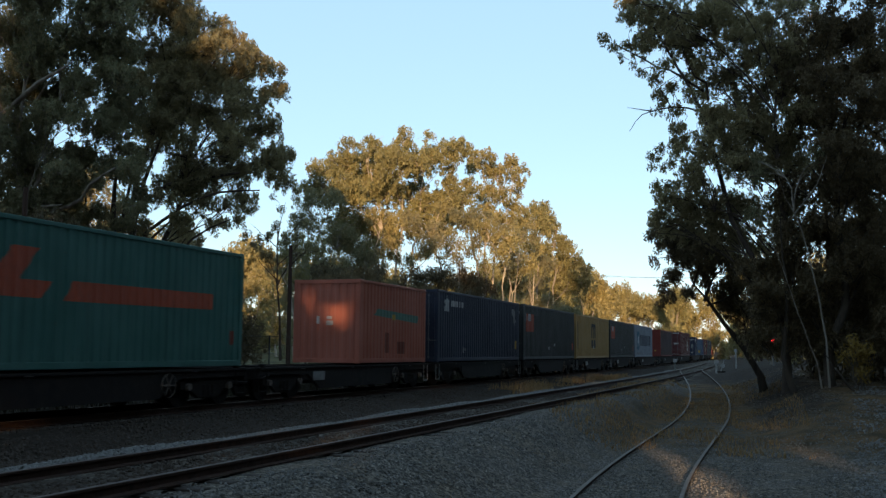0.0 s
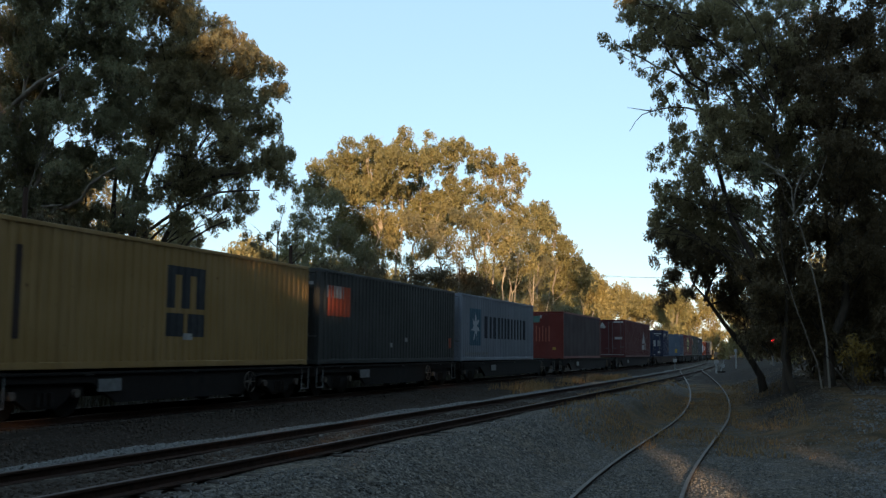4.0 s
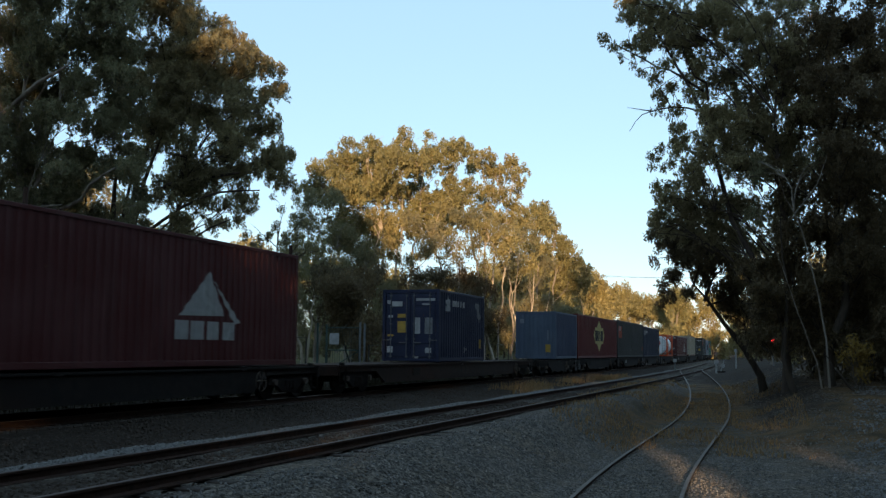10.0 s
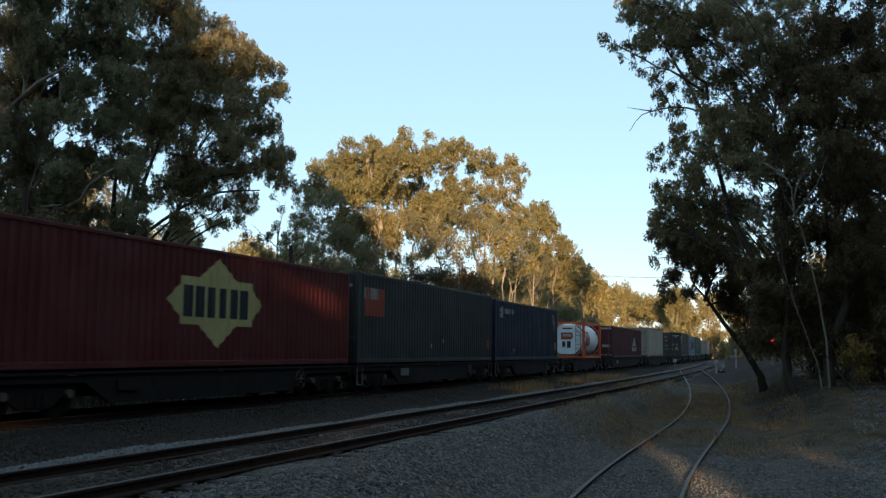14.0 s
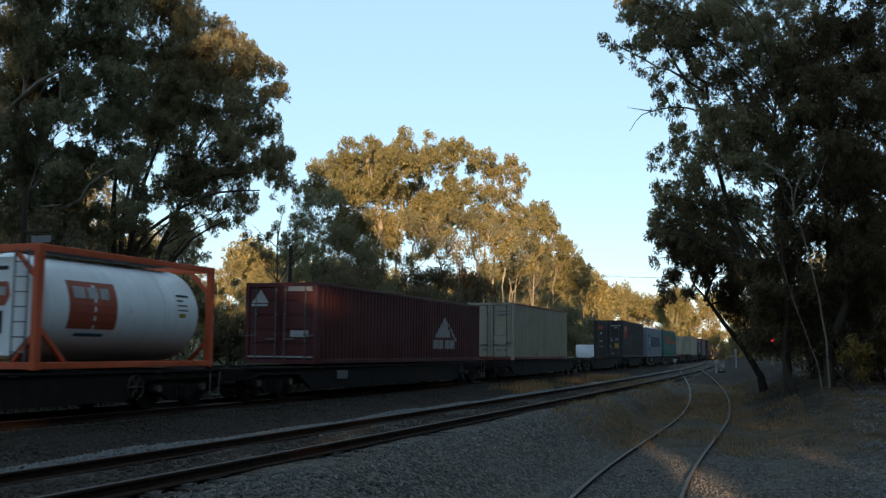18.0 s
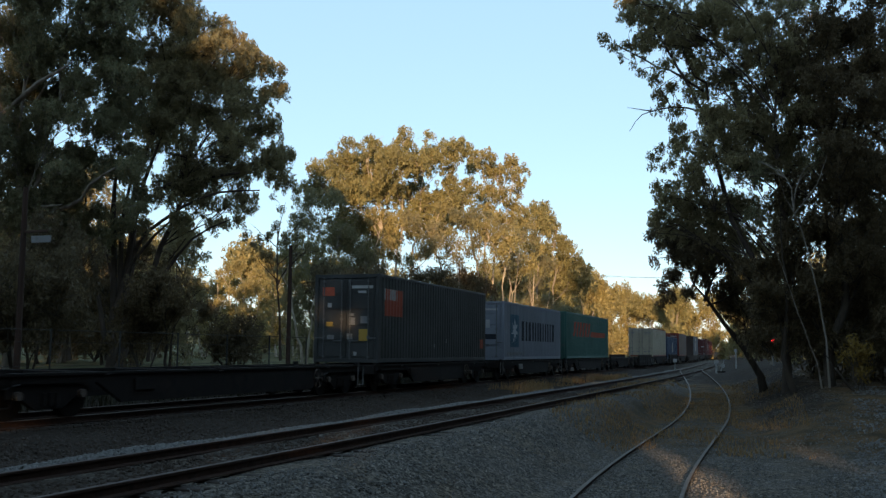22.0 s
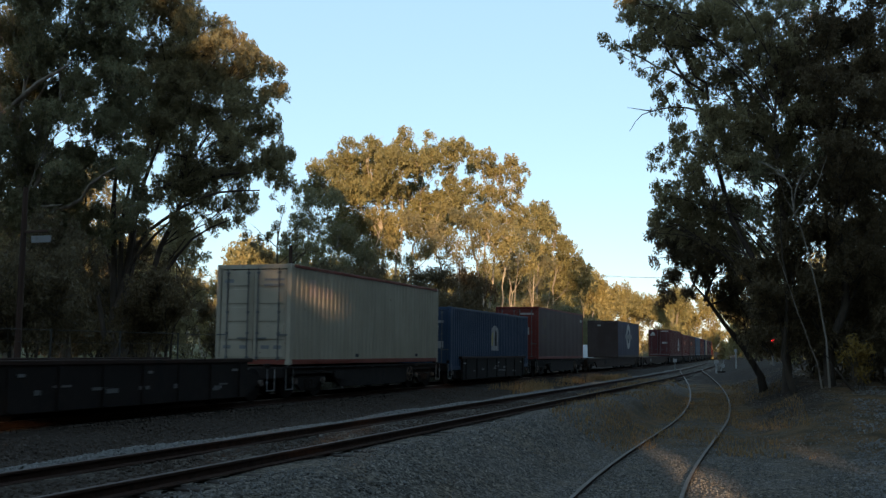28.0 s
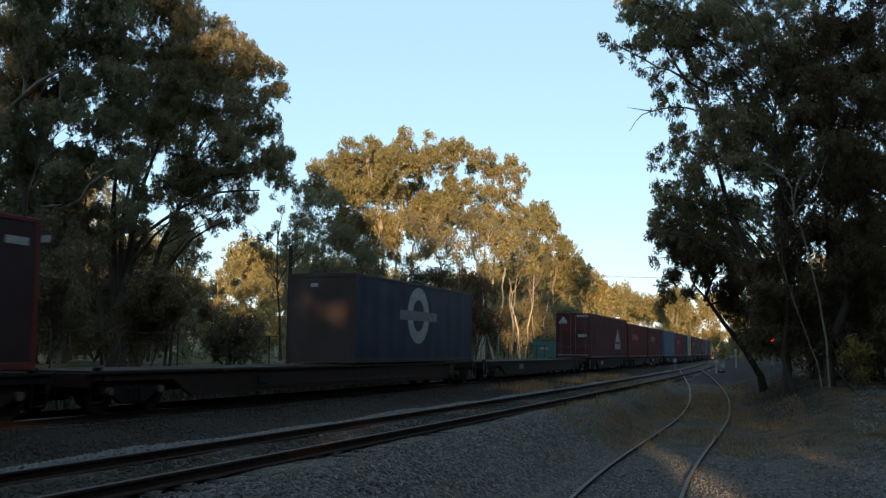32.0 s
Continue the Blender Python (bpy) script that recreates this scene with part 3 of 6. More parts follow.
def container(name, s_front, L, H, mat, label, front="doors", ribbed=True, side=None, floor=FLOOR, rail_mat=None, roof_mat=None):
    c = base(name, Matrix(), label=label, category="shipping container", group="containers on the train")
    for sx in (-1, 1):
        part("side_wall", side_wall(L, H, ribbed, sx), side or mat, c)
    part("end_wall", end_wall(L, H, 1), mat, c)
    if front == "plain":
        part("end_wall", end_wall(L, H, -1), mat, c)
    fm = rail_mat or mat
    part("roof", box((0, 0, H - 0.05), (WIDE - 0.1, L - 0.12, 0.05)), roof_mat or mat, c)
    part("floor", box((0, 0, 0.1), (WIDE - 0.1, L - 0.12, 0.08)), STEEL_DARK, c)
    for sx in (-1, 1):
        part("top_rail", box((sx * (WIDE / 2 - 0.035), 0, H - 0.055), (0.07, L - 0.3, 0.09), 0.008), fm if side is None else mat, c)
        part("bottom_rail", box((sx * (WIDE / 2 - 0.035), 0, 0.09), (0.07, L - 0.3, 0.14), 0.008), fm, c)
        for sy in (-1, 1):
            part("corner_post", box((sx * (WIDE / 2 - 0.07), sy * (L / 2 - 0.075), H / 2), (0.14, 0.15, H - 0.22), 0.012), mat, c)
            for z in (0.06, H - 0.06):
                part("corner_fitting", box((sx * (WIDE / 2 - 0.082), sy * (L / 2 - 0.088), z), (0.166, 0.178, 0.12), 0.015), mat, c)
    part("front_header", box((0, -L / 2 + 0.05, H - 0.075), (WIDE - 0.3, 0.1, 0.13), 0.008), mat, c)
    part("front_sill", box((0, -L / 2 + 0.05, 0.08), (WIDE - 0.3, 0.1, 0.14), 0.008), fm, c)
    if front == "doors":
        dw = (WIDE - 0.32) / 2
        for sx in (-1, 1):
            bm = box((sx * (dw / 2 + 0.005), -L / 2 + 0.045, H / 2), (dw - 0.01, 0.04, H - 0.32), 0.006)
            d = part("door", bm, mat, c)
            for k in range(5):
                part("door_panel", box((sx * (dw / 2 + 0.005), -L / 2 + 0.014, 0.16 + (H - 0.32) * (k + 0.5) / 5), (dw - 0.12, 0.024, (H - 0.32) / 5 - 0.10), 0.008), mat, d)
            for x in (0.16, dw - 0.22):
                bar = rod((sx * x, -L / 2 - 0.025, 0.12), (sx * x, -L / 2 - 0.025, H - 0.12), 0.018, 6)
                for z in (0.2, 0.9, 1.5, H - 0.25):
                    add_box(bar, (sx * x, -L / 2 - 0.012, z), (0.09, 0.035, 0.06))
                add_box(bar, (sx * (x + 0.14), -L / 2 - 0.04, 0.75 + 0.1 * (x > 0.5)), (0.34, 0.018, 0.04))
                part("locking_bar", bar, BAR_STEEL, d, "galvanised steel locking bar")
    elif front == "flat":
        part("end_panel", box((0, -L / 2 + 0.03, H / 2), (WIDE - 0.28, 0.05, H - 0.3), 0.01), mat, c)
    c["length"] = L
    MOVERS.append((c, s_front + L / 2, floor))
    return c


def tank_container(s_front, label):
    L, H = 6.06, 2.44
    c = base("tank_container", Matrix(), label=label, category="tank container", group="containers on the train")
    red = paint("orange_red_frame_paint", (0.50, 0.085, 0.03))
    shell = paint("white_tank_paint", (0.66, 0.66, 0.64), 0.4, 0.3)
    for sx in (-1, 1):
        for sy in (-1, 1):
            part("corner_post", box((sx * 1.14, sy * 2.95, H / 2), (0.16, 0.16, H), 0.015), red, c)
        for z in (0.09, H - 0.07):
            part("side_beam", box((sx * 1.15, 0, z), (0.12, L - 0.3, 0.13), 0.01), red, c)
        part("brace", box((sx * 1.12, -2.45, 0.45), (0.08, 0.1, 1.0), 0.01, Euler((radians(48), 0, 0)).to_matrix()), red, c)
    for sy in (-1, 1):
        for z in (0.09, H - 0.07):
            part("end_beam", box((0, sy * 2.95, z), (2.12, 0.13, 0.14), 0.01), red, c)
        for sx in (-1, 1):
            for z, t in ((0.42, 1), (H - 0.42, -1)):
                part("gusset", box((sx * 0.87, sy * 2.95, z), (0.09, 0.1, 0.86), 0.01, Euler((0, radians(45 * sx * t), 0)).to_matrix()), red, c)
    bm = bmesh.new()
    prof = [(-2.86, 0.02), (-2.84, 0.45), (-2.77, 0.78), (-2.66, 1.0), (-2.5, 1.09), (2.5, 1.09), (2.66, 1.0), (2.77, 0.78), (2.84, 0.45), (2.86, 0.02)]
    n = 32
    rings = [[bm.verts.new((r * math.cos(2 * math.pi * k / n), y, 1.24 + r * math.sin(2 * math.pi * k / n))) for k in range(n)] for y, r in prof]
    for a, b in zip(rings, rings[1:]):
        for k in range(n):
            bm.faces.new((a[k], b[k], b[(k + 1) % n], a[(k + 1) % n]))
    part("tank", bm, shell, c, "white insulated tank shell", smooth=True)
    for y in (-1.2, 1.2):
        bm = bmesh.new()
        bmesh.ops.create_cone(bm, cap_ends=False, segments=32, radius1=1.1, radius2=1.1, depth=0.06, matrix=Matrix.Translation((0, y, 1.24)) @ Matrix.Rotation(math.pi / 2, 4, "X"))
        part("band", bm, shell, c)
    part("walkway", box((0.25, 0, H - 0.03), (0.6, 4.6, 0.04)), STEEL_GREY, c)
    bm = bmesh.new()
    add_rod(bm, (0.62, -3.02, 0.15), (0.62, -3.02, H - 0.1), 0.02, 6)
    add_rod(bm, (0.95, -3.02, 0.15), (0.95, -3.02, H - 0.1), 0.02, 6)
    for k in range(7):
        add_rod(bm, (0.62, -3.02, 0.35 + 0.29 * k), (0.95, -3.02, 0.35 + 0.29 * k), 0.014, 6)
    part("ladder", bm, STEEL_GREY, c)
    # end shield, octagonal, with plain marks
    bm = bmesh.new()
    pts = [(-0.5, 0.28), (0.5, 0.28), (1.0, 0.75), (1.0, 1.7), (0.5, 2.2), (-0.5, 2.2), (-1.0, 1.7), (-1.0, 0.75)]
    r = bmesh.ops.extrude_face_region(bm, geom=[bm.faces.new([bm.verts.new((x, -2.88, z)) for x, z in pts])])
    bmesh.ops.translate(bm, verts=[v for v in r["geom"] if isinstance(v, bmesh.types.BMVert)], vec=(0, 0.04, 0))
    part("end_shield", bm, shell, c)
    for pl, mt in (([(-0.42, 1.25), (0.3, 1.25), (0.42, 1.45), (0.36, 1.72), (-0.42, 1.72)], ORANGE), (rect(-0.33, -0.12, 0.75, 1.12), BLACK), (rect(0.0, 0.25, 0.7, 1.15), BLACK), (rect(-0.3, 0.35, 1.95, 2.03), BLACK), (rect(-0.3, 0.3, 1.45, 1.62), WHITE)):
        bm = bmesh.new()
        bm.faces.new([bm.verts.new((x, -2.888 - (0.003 if mt is WHITE else 0), z)) for x, z in pl])
        part("marking", bm, mt, c)
    for a0, a1, y0, y1, mt in ((-22, 31, -2.0, -0.5, ORANGE), (11, 24, -1.85, -1.5, WHITE), (11, 24, -1.42, -1.1, WHITE), (11, 24, -1.02, -0.75, WHITE), (-31, -27, -1.7, -0.8, SKYBLUE), (22, 25, 1.7, 2.2, BLACK), (16, 18, 1.7, 1.95, BLACK), (10, 12, 1.7, 2.1, STEEL_GREY), (4, 6, 1.7, 2.1, STEEL_GREY), (-4, 1, 1.75, 2.0, YELLOW)):
        bm = bmesh.new()
        for k in range(6):
            q = [radians(a0 + (a1 - a0) * j / 6) for j in (k, k + 1)]
            R = 1.098 + (0.005 if mt is WHITE else 0)
            bm.faces.new([bm.verts.new((R * math.cos(g), y, 1.24 + R * math.sin(g))) for g, y in ((q[0], y0), (q[0], y1), (q[1], y1), (q[1], y0))])
        part("marking", bm, mt, c)
    MOVERS.append((c, s_front + L / 2, FLOOR))


def bogie_parts():
    """Shared meshes of a three-piece bogie: bolster, side frame, wheelset, axle-box cap."""
    root = base("bogie_pattern", Matrix())
    bm = box((0, 0, 0.55), (1.9, 0.36, 0.2), 0.03)
    add_rod(bm, (0, 0, 0.5), (0, 0, 0.72), 0.2, 12)
    bolster = bm
    bm = bmesh.new()
    prof = [(-1.15, 0.42), (-1.15, 0.6), (-0.55, 0.74), (0.55, 0.74), (1.15, 0.6), (1.15, 0.42), (0.75, 0.42), (0.38, 0.2), (-0.38, 0.2), (-0.75, 0.42)]
    f = bm.faces.new([bm.verts.new((-0.06, y, z)) for y, z in prof])
    r = bmesh.ops.extrude_face_region(bm, geom=[f])
    bmesh.ops.translate(bm, verts=[v for v in r["geom"] if isinstance(v, bmesh.types.BMVert)], vec=(0.12, 0, 0))
    for y in (-0.18, 0.0, 0.18):
        add_rod(bm, (0.07, y, 0.26), (0.07, y, 0.52), 0.06, 8)
    sideframe = bm
    bm = bmesh.new()
    add_rod(bm, (-1.08, 0, 0.44), (1.08, 0, 0.44), 0.075, 8)
    for sx in (-1, 1):
        add_rod(bm, (sx * 0.77, 0, 0.44), (sx * 0.90, 0, 0.44), 0.44, 24)
        add_rod(bm, (sx * 0.75, 0, 0.44), (sx * 0.775, 0, 0.44), 0.47, 24)
    return bolster, sideframe, bm


CAP_STEEL = plain("dusty_axle_box_steel", (0.13, 0.10, 0.08), (0.05, 0.035, 0.03), 0.85, scale=9)
_b, _s, _w = bogie_parts()


def as_mesh(name, bm, mat):
    me = bpy.data.meshes.new(name)
    bm.to_mesh(me)
    bm.free()
    me.materials.append(mat)
    return me


BOLSTER, SIDEFRAME, WHEELS = as_mesh("bogie", _b, STEEL_DARK), as_mesh("side_frame", _s, STEEL_DARK), as_mesh("wheelset", _w, STEEL_DARK)
bpy.data.objects.remove(bpy.data.objects["bogie_pattern"])
CAP = as_mesh("axle_cap", rod((0, 0, 0), (0.1, 0, 0), 0.085, 10), CAP_STEEL)
LOCK = as_mesh("twist_lock", box((0, 0, 0), (0.12, 0.2, 0.12), 0.02), STEEL_DARK)


def under(name, me, parent, m):
    o = new(name, me)
    o.parent, o.matrix_basis = parent, m
    return o


def belly(x, L, top, deep):
    """A fish-bellied sill, deepest between the bogies."""
    bm = bmesh.new()
    a, b = L / 2, max(0.8, L / 2 - 3.4)
    prof = [(-a, top), (-a, top - 0.2), (-b - 0.5, top - 0.22), (-b + 0.3, top - deep), (b - 0.3, top - deep), (b + 0.5, top - 0.22), (a, top - 0.2), (a, top)]
    f = bm.faces.new([bm.verts.new((x - 0.05, y, z)) for y, z in prof])
    r = bmesh.ops.extrude_face_region(bm, geom=[f])
    bmesh.ops.translate(bm, verts=[v for v in r["geom"] if isinstance(v, bmesh.types.BMVert)], vec=(0.1, 0, 0))
    add_box(bm, (x, 0, top - 0.03), (0.2, L, 0.05))
    bmesh.ops.recalc_face_normals(bm, faces=bm.faces)
    return bm


def wagon(s_front, s_rear, kind="skeletal", mat=STEEL_DARK, brake=True, seed=0):
    L = s_rear - s_front
    rng = random.Random(seed)
    names = {"skeletal": ("container_wagon", "grimy skeletal container wagon with open steel frame"), "flat": ("flat_wagon", "long rust-brown flat wagon with trussed side sills"), "well": ("well_wagon", "low well wagon with deep solid steel sides")}
    w = base(names[kind][0], Matrix(), label=names[kind][1], category="rail wagon", group="wagons of the train")
    zt = FLOOR - 0.02
    part("centre_sill", box((0, 0, zt - 0.28), (0.36, L - 0.5, 0.42), 0.01), mat, w)
    if kind == "well":
        for sx in (-1, 1):
            part("well_side", box((sx * 1.28, 0, 0.62), (0.1, L - 3.6, 0.92), 0.012), STEEL_DARK, w, "dirty dark well side")
            part("top_chord", box((sx * 1.28, 0, 1.1), (0.16, L - 3.2, 0.1), 0.012), STEEL_BROWN, w)
            for k in range(9):
                y, z = rng.uniform(-L / 2 + 2.6, L / 2 - 2.6), rng.uniform(0.35, 0.7)
                part("scuff", box((sx * 1.332, y, z), (0.006, rng.uniform(0.15, 0.7), rng.uniform(0.03, 0.10))), BAR_STEEL, w, "pale scuffed patch")
            for k in range(7):
                part("stiffener", box((sx * 1.345, (k - 3) * (L - 4.4) / 6, 0.62), (0.05, 0.09, 0.84), 0.008), STEEL_DARK, w)
        part("well_floor", box((0, 0, 0.55), (2.45, L - 3.6, 0.08)), mat, w)
    else:
        for sx in (-1, 1):
            part("side_sill", belly(sx * 1.16, L - 0.3, zt - 0.02, 0.66 if kind == "skeletal" else 0.62), mat, w)
            if kind == "flat":
                bm = bmesh.new()
                add_box(bm, (sx * 1.16, 0, 0.42), (0.12, L * 0.5, 0.1), 0.01)
                for k in range(5):
                    y = (k - 2) * L * 0.12
                    add_rod(bm, (sx * 1.16, y - L * 0.06, 0.42), (sx * 1.16, y, 0.72), 0.04, 6)
                    add_rod(bm, (sx * 1.16, y, 0.72), (sx * 1.16, y + L * 0.06, 0.42), 0.04, 6)
                part("truss", bm, mat, w)
        n = max(4, int(L / 2.4))
        for k in range(n):
            part("cross_beam", box((0, -L / 2 + 0.4 + (L - 0.8) * k / (n - 1), zt - 0.13), (2.16, 0.22, 0.2), 0.012), mat, w)
        if kind == "flat":
            part("deck", box((0, 0, zt - 0.03), (2.3, L - 0.4, 0.04)), STEEL_BROWN, w)
    for sx in (-1, 1):
        for k in range(3):
            part("marking", box((sx * (1.245 if kind != "well" else 1.34), (k - 1) * L * 0.31 + rng.uniform(-0.6, 0.6), zt - 0.06), (0.006, rng.uniform(0.15, 0.3), 0.06)), STEEL_GREY, w, "small pale stencil plate")
    for sy in (-1, 1):
        part("headstock", box((0, sy * (L / 2 - 0.16), zt - 0.2), (2.4, 0.14, 0.3), 0.012), mat, w)
        cp = rod((0, sy * (L / 2 - 0.2), 0.72), (0, sy * (L / 2 + 0.22), 0.72), 0.07, 8)
        add_box(cp, (0, sy * (L / 2 + 0.2), 0.72), (0.26, 0.2, 0.28), 0.03)
        part("coupler", cp, STEEL_DARK, w)
        bm = bmesh.new()
        add_rod(bm, (1.22, sy * (L / 2 - 0.22), 0.25), (1.22, sy * (L / 2 - 0.22), 0.85), 0.016, 6)
        add_rod(bm, (1.22, sy * (L / 2 - 0.62), 0.25), (1.22, sy * (L / 2 - 0.62), 0.85), 0.016, 6)
        add_rod(bm, (1.22, sy * (L / 2 - 0.22), 0.27), (1.22, sy * (L / 2 - 0.62), 0.27), 0.016, 6)
        part("step", bm, STEEL_GREY if rng.random() < 0.5 else STEEL_DARK, w, "worn steel shunter's step")
        for sx in (-1, 1):
            under("twist_lock", LOCK, w, pose(sx * 1.13, sy * (L / 2 - 0.5), zt + 0.01))
        b = under("bogie", BOLSTER, w, pose(0, sy * (L / 2 - 1.75), 0))
        for sx in (-1, 1):
            under("side_frame", SIDEFRAME, b, pose(sx * 1.06, 0, 0, 0, 0, 0 if sx > 0 else 180))
            for y in (-0.88, 0.88):
                under("axle_cap", CAP, b, pose(sx * 1.11, y, 0.48, 0, 0, 0 if sx > 0 else 180))
        for y in (-0.88, 0.88):
            under("wheelset", WHEELS, b, pose(0, y, 0))
    if brake:
        bm = bmesh.new()
        bmesh.ops.create_cone(bm, cap_ends=False, segments=16, radius1=0.27, radius2=0.27, depth=0.03, matrix=Matrix.Translation((1.3, L / 2 - 3.6, 0.55)) @ Matrix.Rotation(math.pi / 2, 4, "Y"))
        for k in range(3):
            a = math.pi * k / 3
            add_rod(bm, (1.3, L / 2 - 3.6 - 0.26 * math.cos(a), 0.55 - 0.26 * math.sin(a)), (1.3, L / 2 - 3.6 + 0.26 * math.cos(a), 0.55 + 0.26 * math.sin(a)), 0.012, 5)
        add_rod(bm, (1.05, L / 2 - 3.6, 0.55), (1.32, L / 2 - 3.6, 0.55), 0.03, 6)
        part("handbrake_wheel", bm, CAP_STEEL, w)
        bm = rod((0.5, -0.9, 0.45), (0.5, 0.1, 0.45), 0.17, 12)
        add_rod(bm, (0.62, 0.4, 0.5), (0.62, 0.8, 0.5), 0.11, 10)
        part("air_reservoir", bm, STEEL_DARK, w)
        part("sign_board", box((1.25, -L * 0.22, 0.62), (0.02, 0.75, 0.26), 0.004), STEEL_GREY if rng.random() < 0.6 else STEEL_DARK, w, "dull grey data plate")
    MOVERS.append((w, 0.5 * (s_front + s_rear), 0.0))
    return w


TEAL = paint("teal_green_container_paint", (0.033, 0.094, 0.077))
CORAL = paint("faded_orange_red_container_paint", (0.310, 0.085, 0.052))
DEEPBLUE = paint("deep_blue_container_paint", (0.018, 0.021, 0.035))
SLATE = paint("slate_grey_container_paint", (0.033, 0.032, 0.029))
MUSTARD = paint("mustard_yellow_container_paint", (0.250, 0.145, 0.050))
PALEGREY = paint("pale_blue_grey_container_paint", (0.155, 0.161, 0.179))
RED = paint("dull_red_container_paint", (0.120, 0.018, 0.012))
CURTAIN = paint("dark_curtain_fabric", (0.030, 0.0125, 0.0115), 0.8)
MAROON = paint("maroon_container_paint", (0.070, 0.015, 0.014))
ROYAL = paint("royal_blue_container_paint", (0.012, 0.0145, 0.036))
GREYBLUE = paint("grey_blue_container_paint", (0.065, 0.084, 0.114))
CRIMSON = paint("crimson_container_paint", (0.095, 0.012, 0.010))
CREAM = paint("off_white_container_paint", (0.290, 0.240, 0.175))
MIDBLUE = paint("mid_blue_container_paint", (0.020, 0.037, 0.068))
BROWN = paint("dark_brown_container_paint", (0.040, 0.024, 0.019))
OXIDE = paint("red_oxide_rail_paint", (0.139, 0.027, 0.015))


def rental_marks(c, L, H, with_end=True):
    """Orange square with a pale word, an orange tab and small end notices."""
    y = -L / 2
    marking([rect(y + 0.62, y + 2.2, H - 1.42, H - 0.48)], L, True, ORANGE, c, "orange square painted on the side")
    marking(letters(y + 0.55, H - 0.86, 1.3, 0.38, 6, 0.45), L, True, WHITE, c, "pale strokes of a painted word", 0.009)
    marking([rect(-y - 0.7, -y - 0.35, 0.55, 0.95)], L, True, ORANGE, c)
    marking([rect(0.8, 0.95, 0.75, 0.9), rect(-0.6, -0.45, 0.55, 0.7)], L, True, WHITE, c)
    if with_end:
        for x0, x1, z0, z1, mt in ((-0.9, -0.45, H - 0.75, H - 0.45, ORANGE), (0.2, 1.0, H - 0.5, H - 0.4, WHITE), (0.45, 0.75, H - 0.66, H - 0.58, WHITE), (0.12, 0.34, H - 1.75, H - 1.5, STEEL_GREY), (0.12, 0.3, H - 1.44, H - 1.36, STEEL_GREY), (0.55, 0.8, H - 1.7, H - 1.45, STEEL_GREY), (0.5, 0.85, 0.75, 1.15, YELLOW), (-0.75, -0.5, 1.25, 1.4, YELLOW), (-0.7, -0.55, H - 1.15, H - 1.0, WHITE), (-0.7, -0.45, 0.8, 0.95, STEEL_GREY), (0.05, 0.25, 0.8, 1.0, STEEL_GREY), (0.3, 0.42, 0.25, 0.38, WHITE)):
            end_marking(x0, x1, z0, z1, L, mt, c, out=0.005)


def blue_square_marks(c, L, H):
    """Light blue square with a white star and six dark letter blocks."""
    y = -L / 2
    marking([rect(-4.86, -3.2, H - 2.22, H - 0.6)], L, True, SKYBLUE, c, "light blue square with a white star")
    marking([star(-4.05, H - 1.42, 0.66)], L, True, STAR_WHITE, c, "", 0.009)
    for yy, w in ((-2.72, 1.2), (-1.3, 1.1), (-0.04, 0.88), (1.04, 1.05), (2.28, 0.9), (3.36, 1.08)):
        marking([rect(yy, yy + 0.36 * w, H - 1.88, H - 0.88), rect(yy + 0.62 * w, yy + w, H - 1.88, H - 0.88)], L, True, NAVY, c, "dark stroke of a painted word")
    marking(letters(y + 0.6, 0.25, 3.5, 0.14, 6), L, True, STEEL_GREY, c)
    for x0, x1, z0, z1 in ((0.15, 0.9, H - 0.45, H - 0.36), (0.3, 0.5, H - 1.3, H - 0.9), (-0.5, -0.35, H - 1.15, H - 1.0), (0.1, 0.85, H - 1.85, H - 1.6), (-0.6, -0.4, H - 1.8, H - 1.65)):
        end_marking(x0, x1, z0, z1, L, WHITE if z1 > H - 1.2 else NAVY, c, out=0.005)


def peak_marks(c, L, H, end=True):
    """Pale triangle over four letter blocks towards the far end."""
    y, k = L / 2 - 5.9, (H - 0.1) / 3.04
    marking([[(y + 0.17, 1.22 * k), (y + 1.4, 2.34 * k), (y + 2.1, 1.26 * k)]], L, True, WHITE, c, "pale triangle emblem")
    marking([[(y + 1.5, 2.2 * k), (y + 2.85, 1.12 * k), (y + 2.6, 1.05 * k)]], L, True, WHITE, c)
    marking(letters(y, 0.66 * k, 2.7, 0.45 * k, 4, 0.2), L, True, WHITE, c, "pale letter block")
    if end:
        bm = bmesh.new()
        bm.faces.new([bm.verts.new((x, -L / 2 - 0.03, z)) for x, z in ((-1.0, H - 0.62), (-0.4, H - 0.62), (-0.68, H - 0.22))])
        part("marking", bm, WHITE, c)
        for x0, x1, z0, z1 in ((-1.0, -0.45, H - 0.72, H - 0.65), (0.25, 1.05, H - 0.27, H - 0.13), (0.35, 0.95, H - 1.65, H - 1.45), (-1.1, 1.1, 0.2, 0.24)):
            end_marking(x0, x1, z0, z1, L, WHITE, c, out=0.02)


def freight_marks(c, L, H):
    """Orange slanted bars and a stripe on the green side."""
    for k in range(6):
        y = -5.4 + 0.95 * k
        marking([[(y + 0.42, 2.36), (y + 0.98, 2.36), (y + 0.56, 1.42), (y, 1.42)]], L, True, ORANGE, c, "orange slanted bar")
    marking([[(0.65, 1.8), (6.1, 1.8), (6.1, 1.44), (0.35, 1.44)]], L, True, ORANGE, c)
    marking([rect(L / 2 - 0.55, L / 2 - 0.4, 0.45, 0.85)], L, True, OXIDE, c)


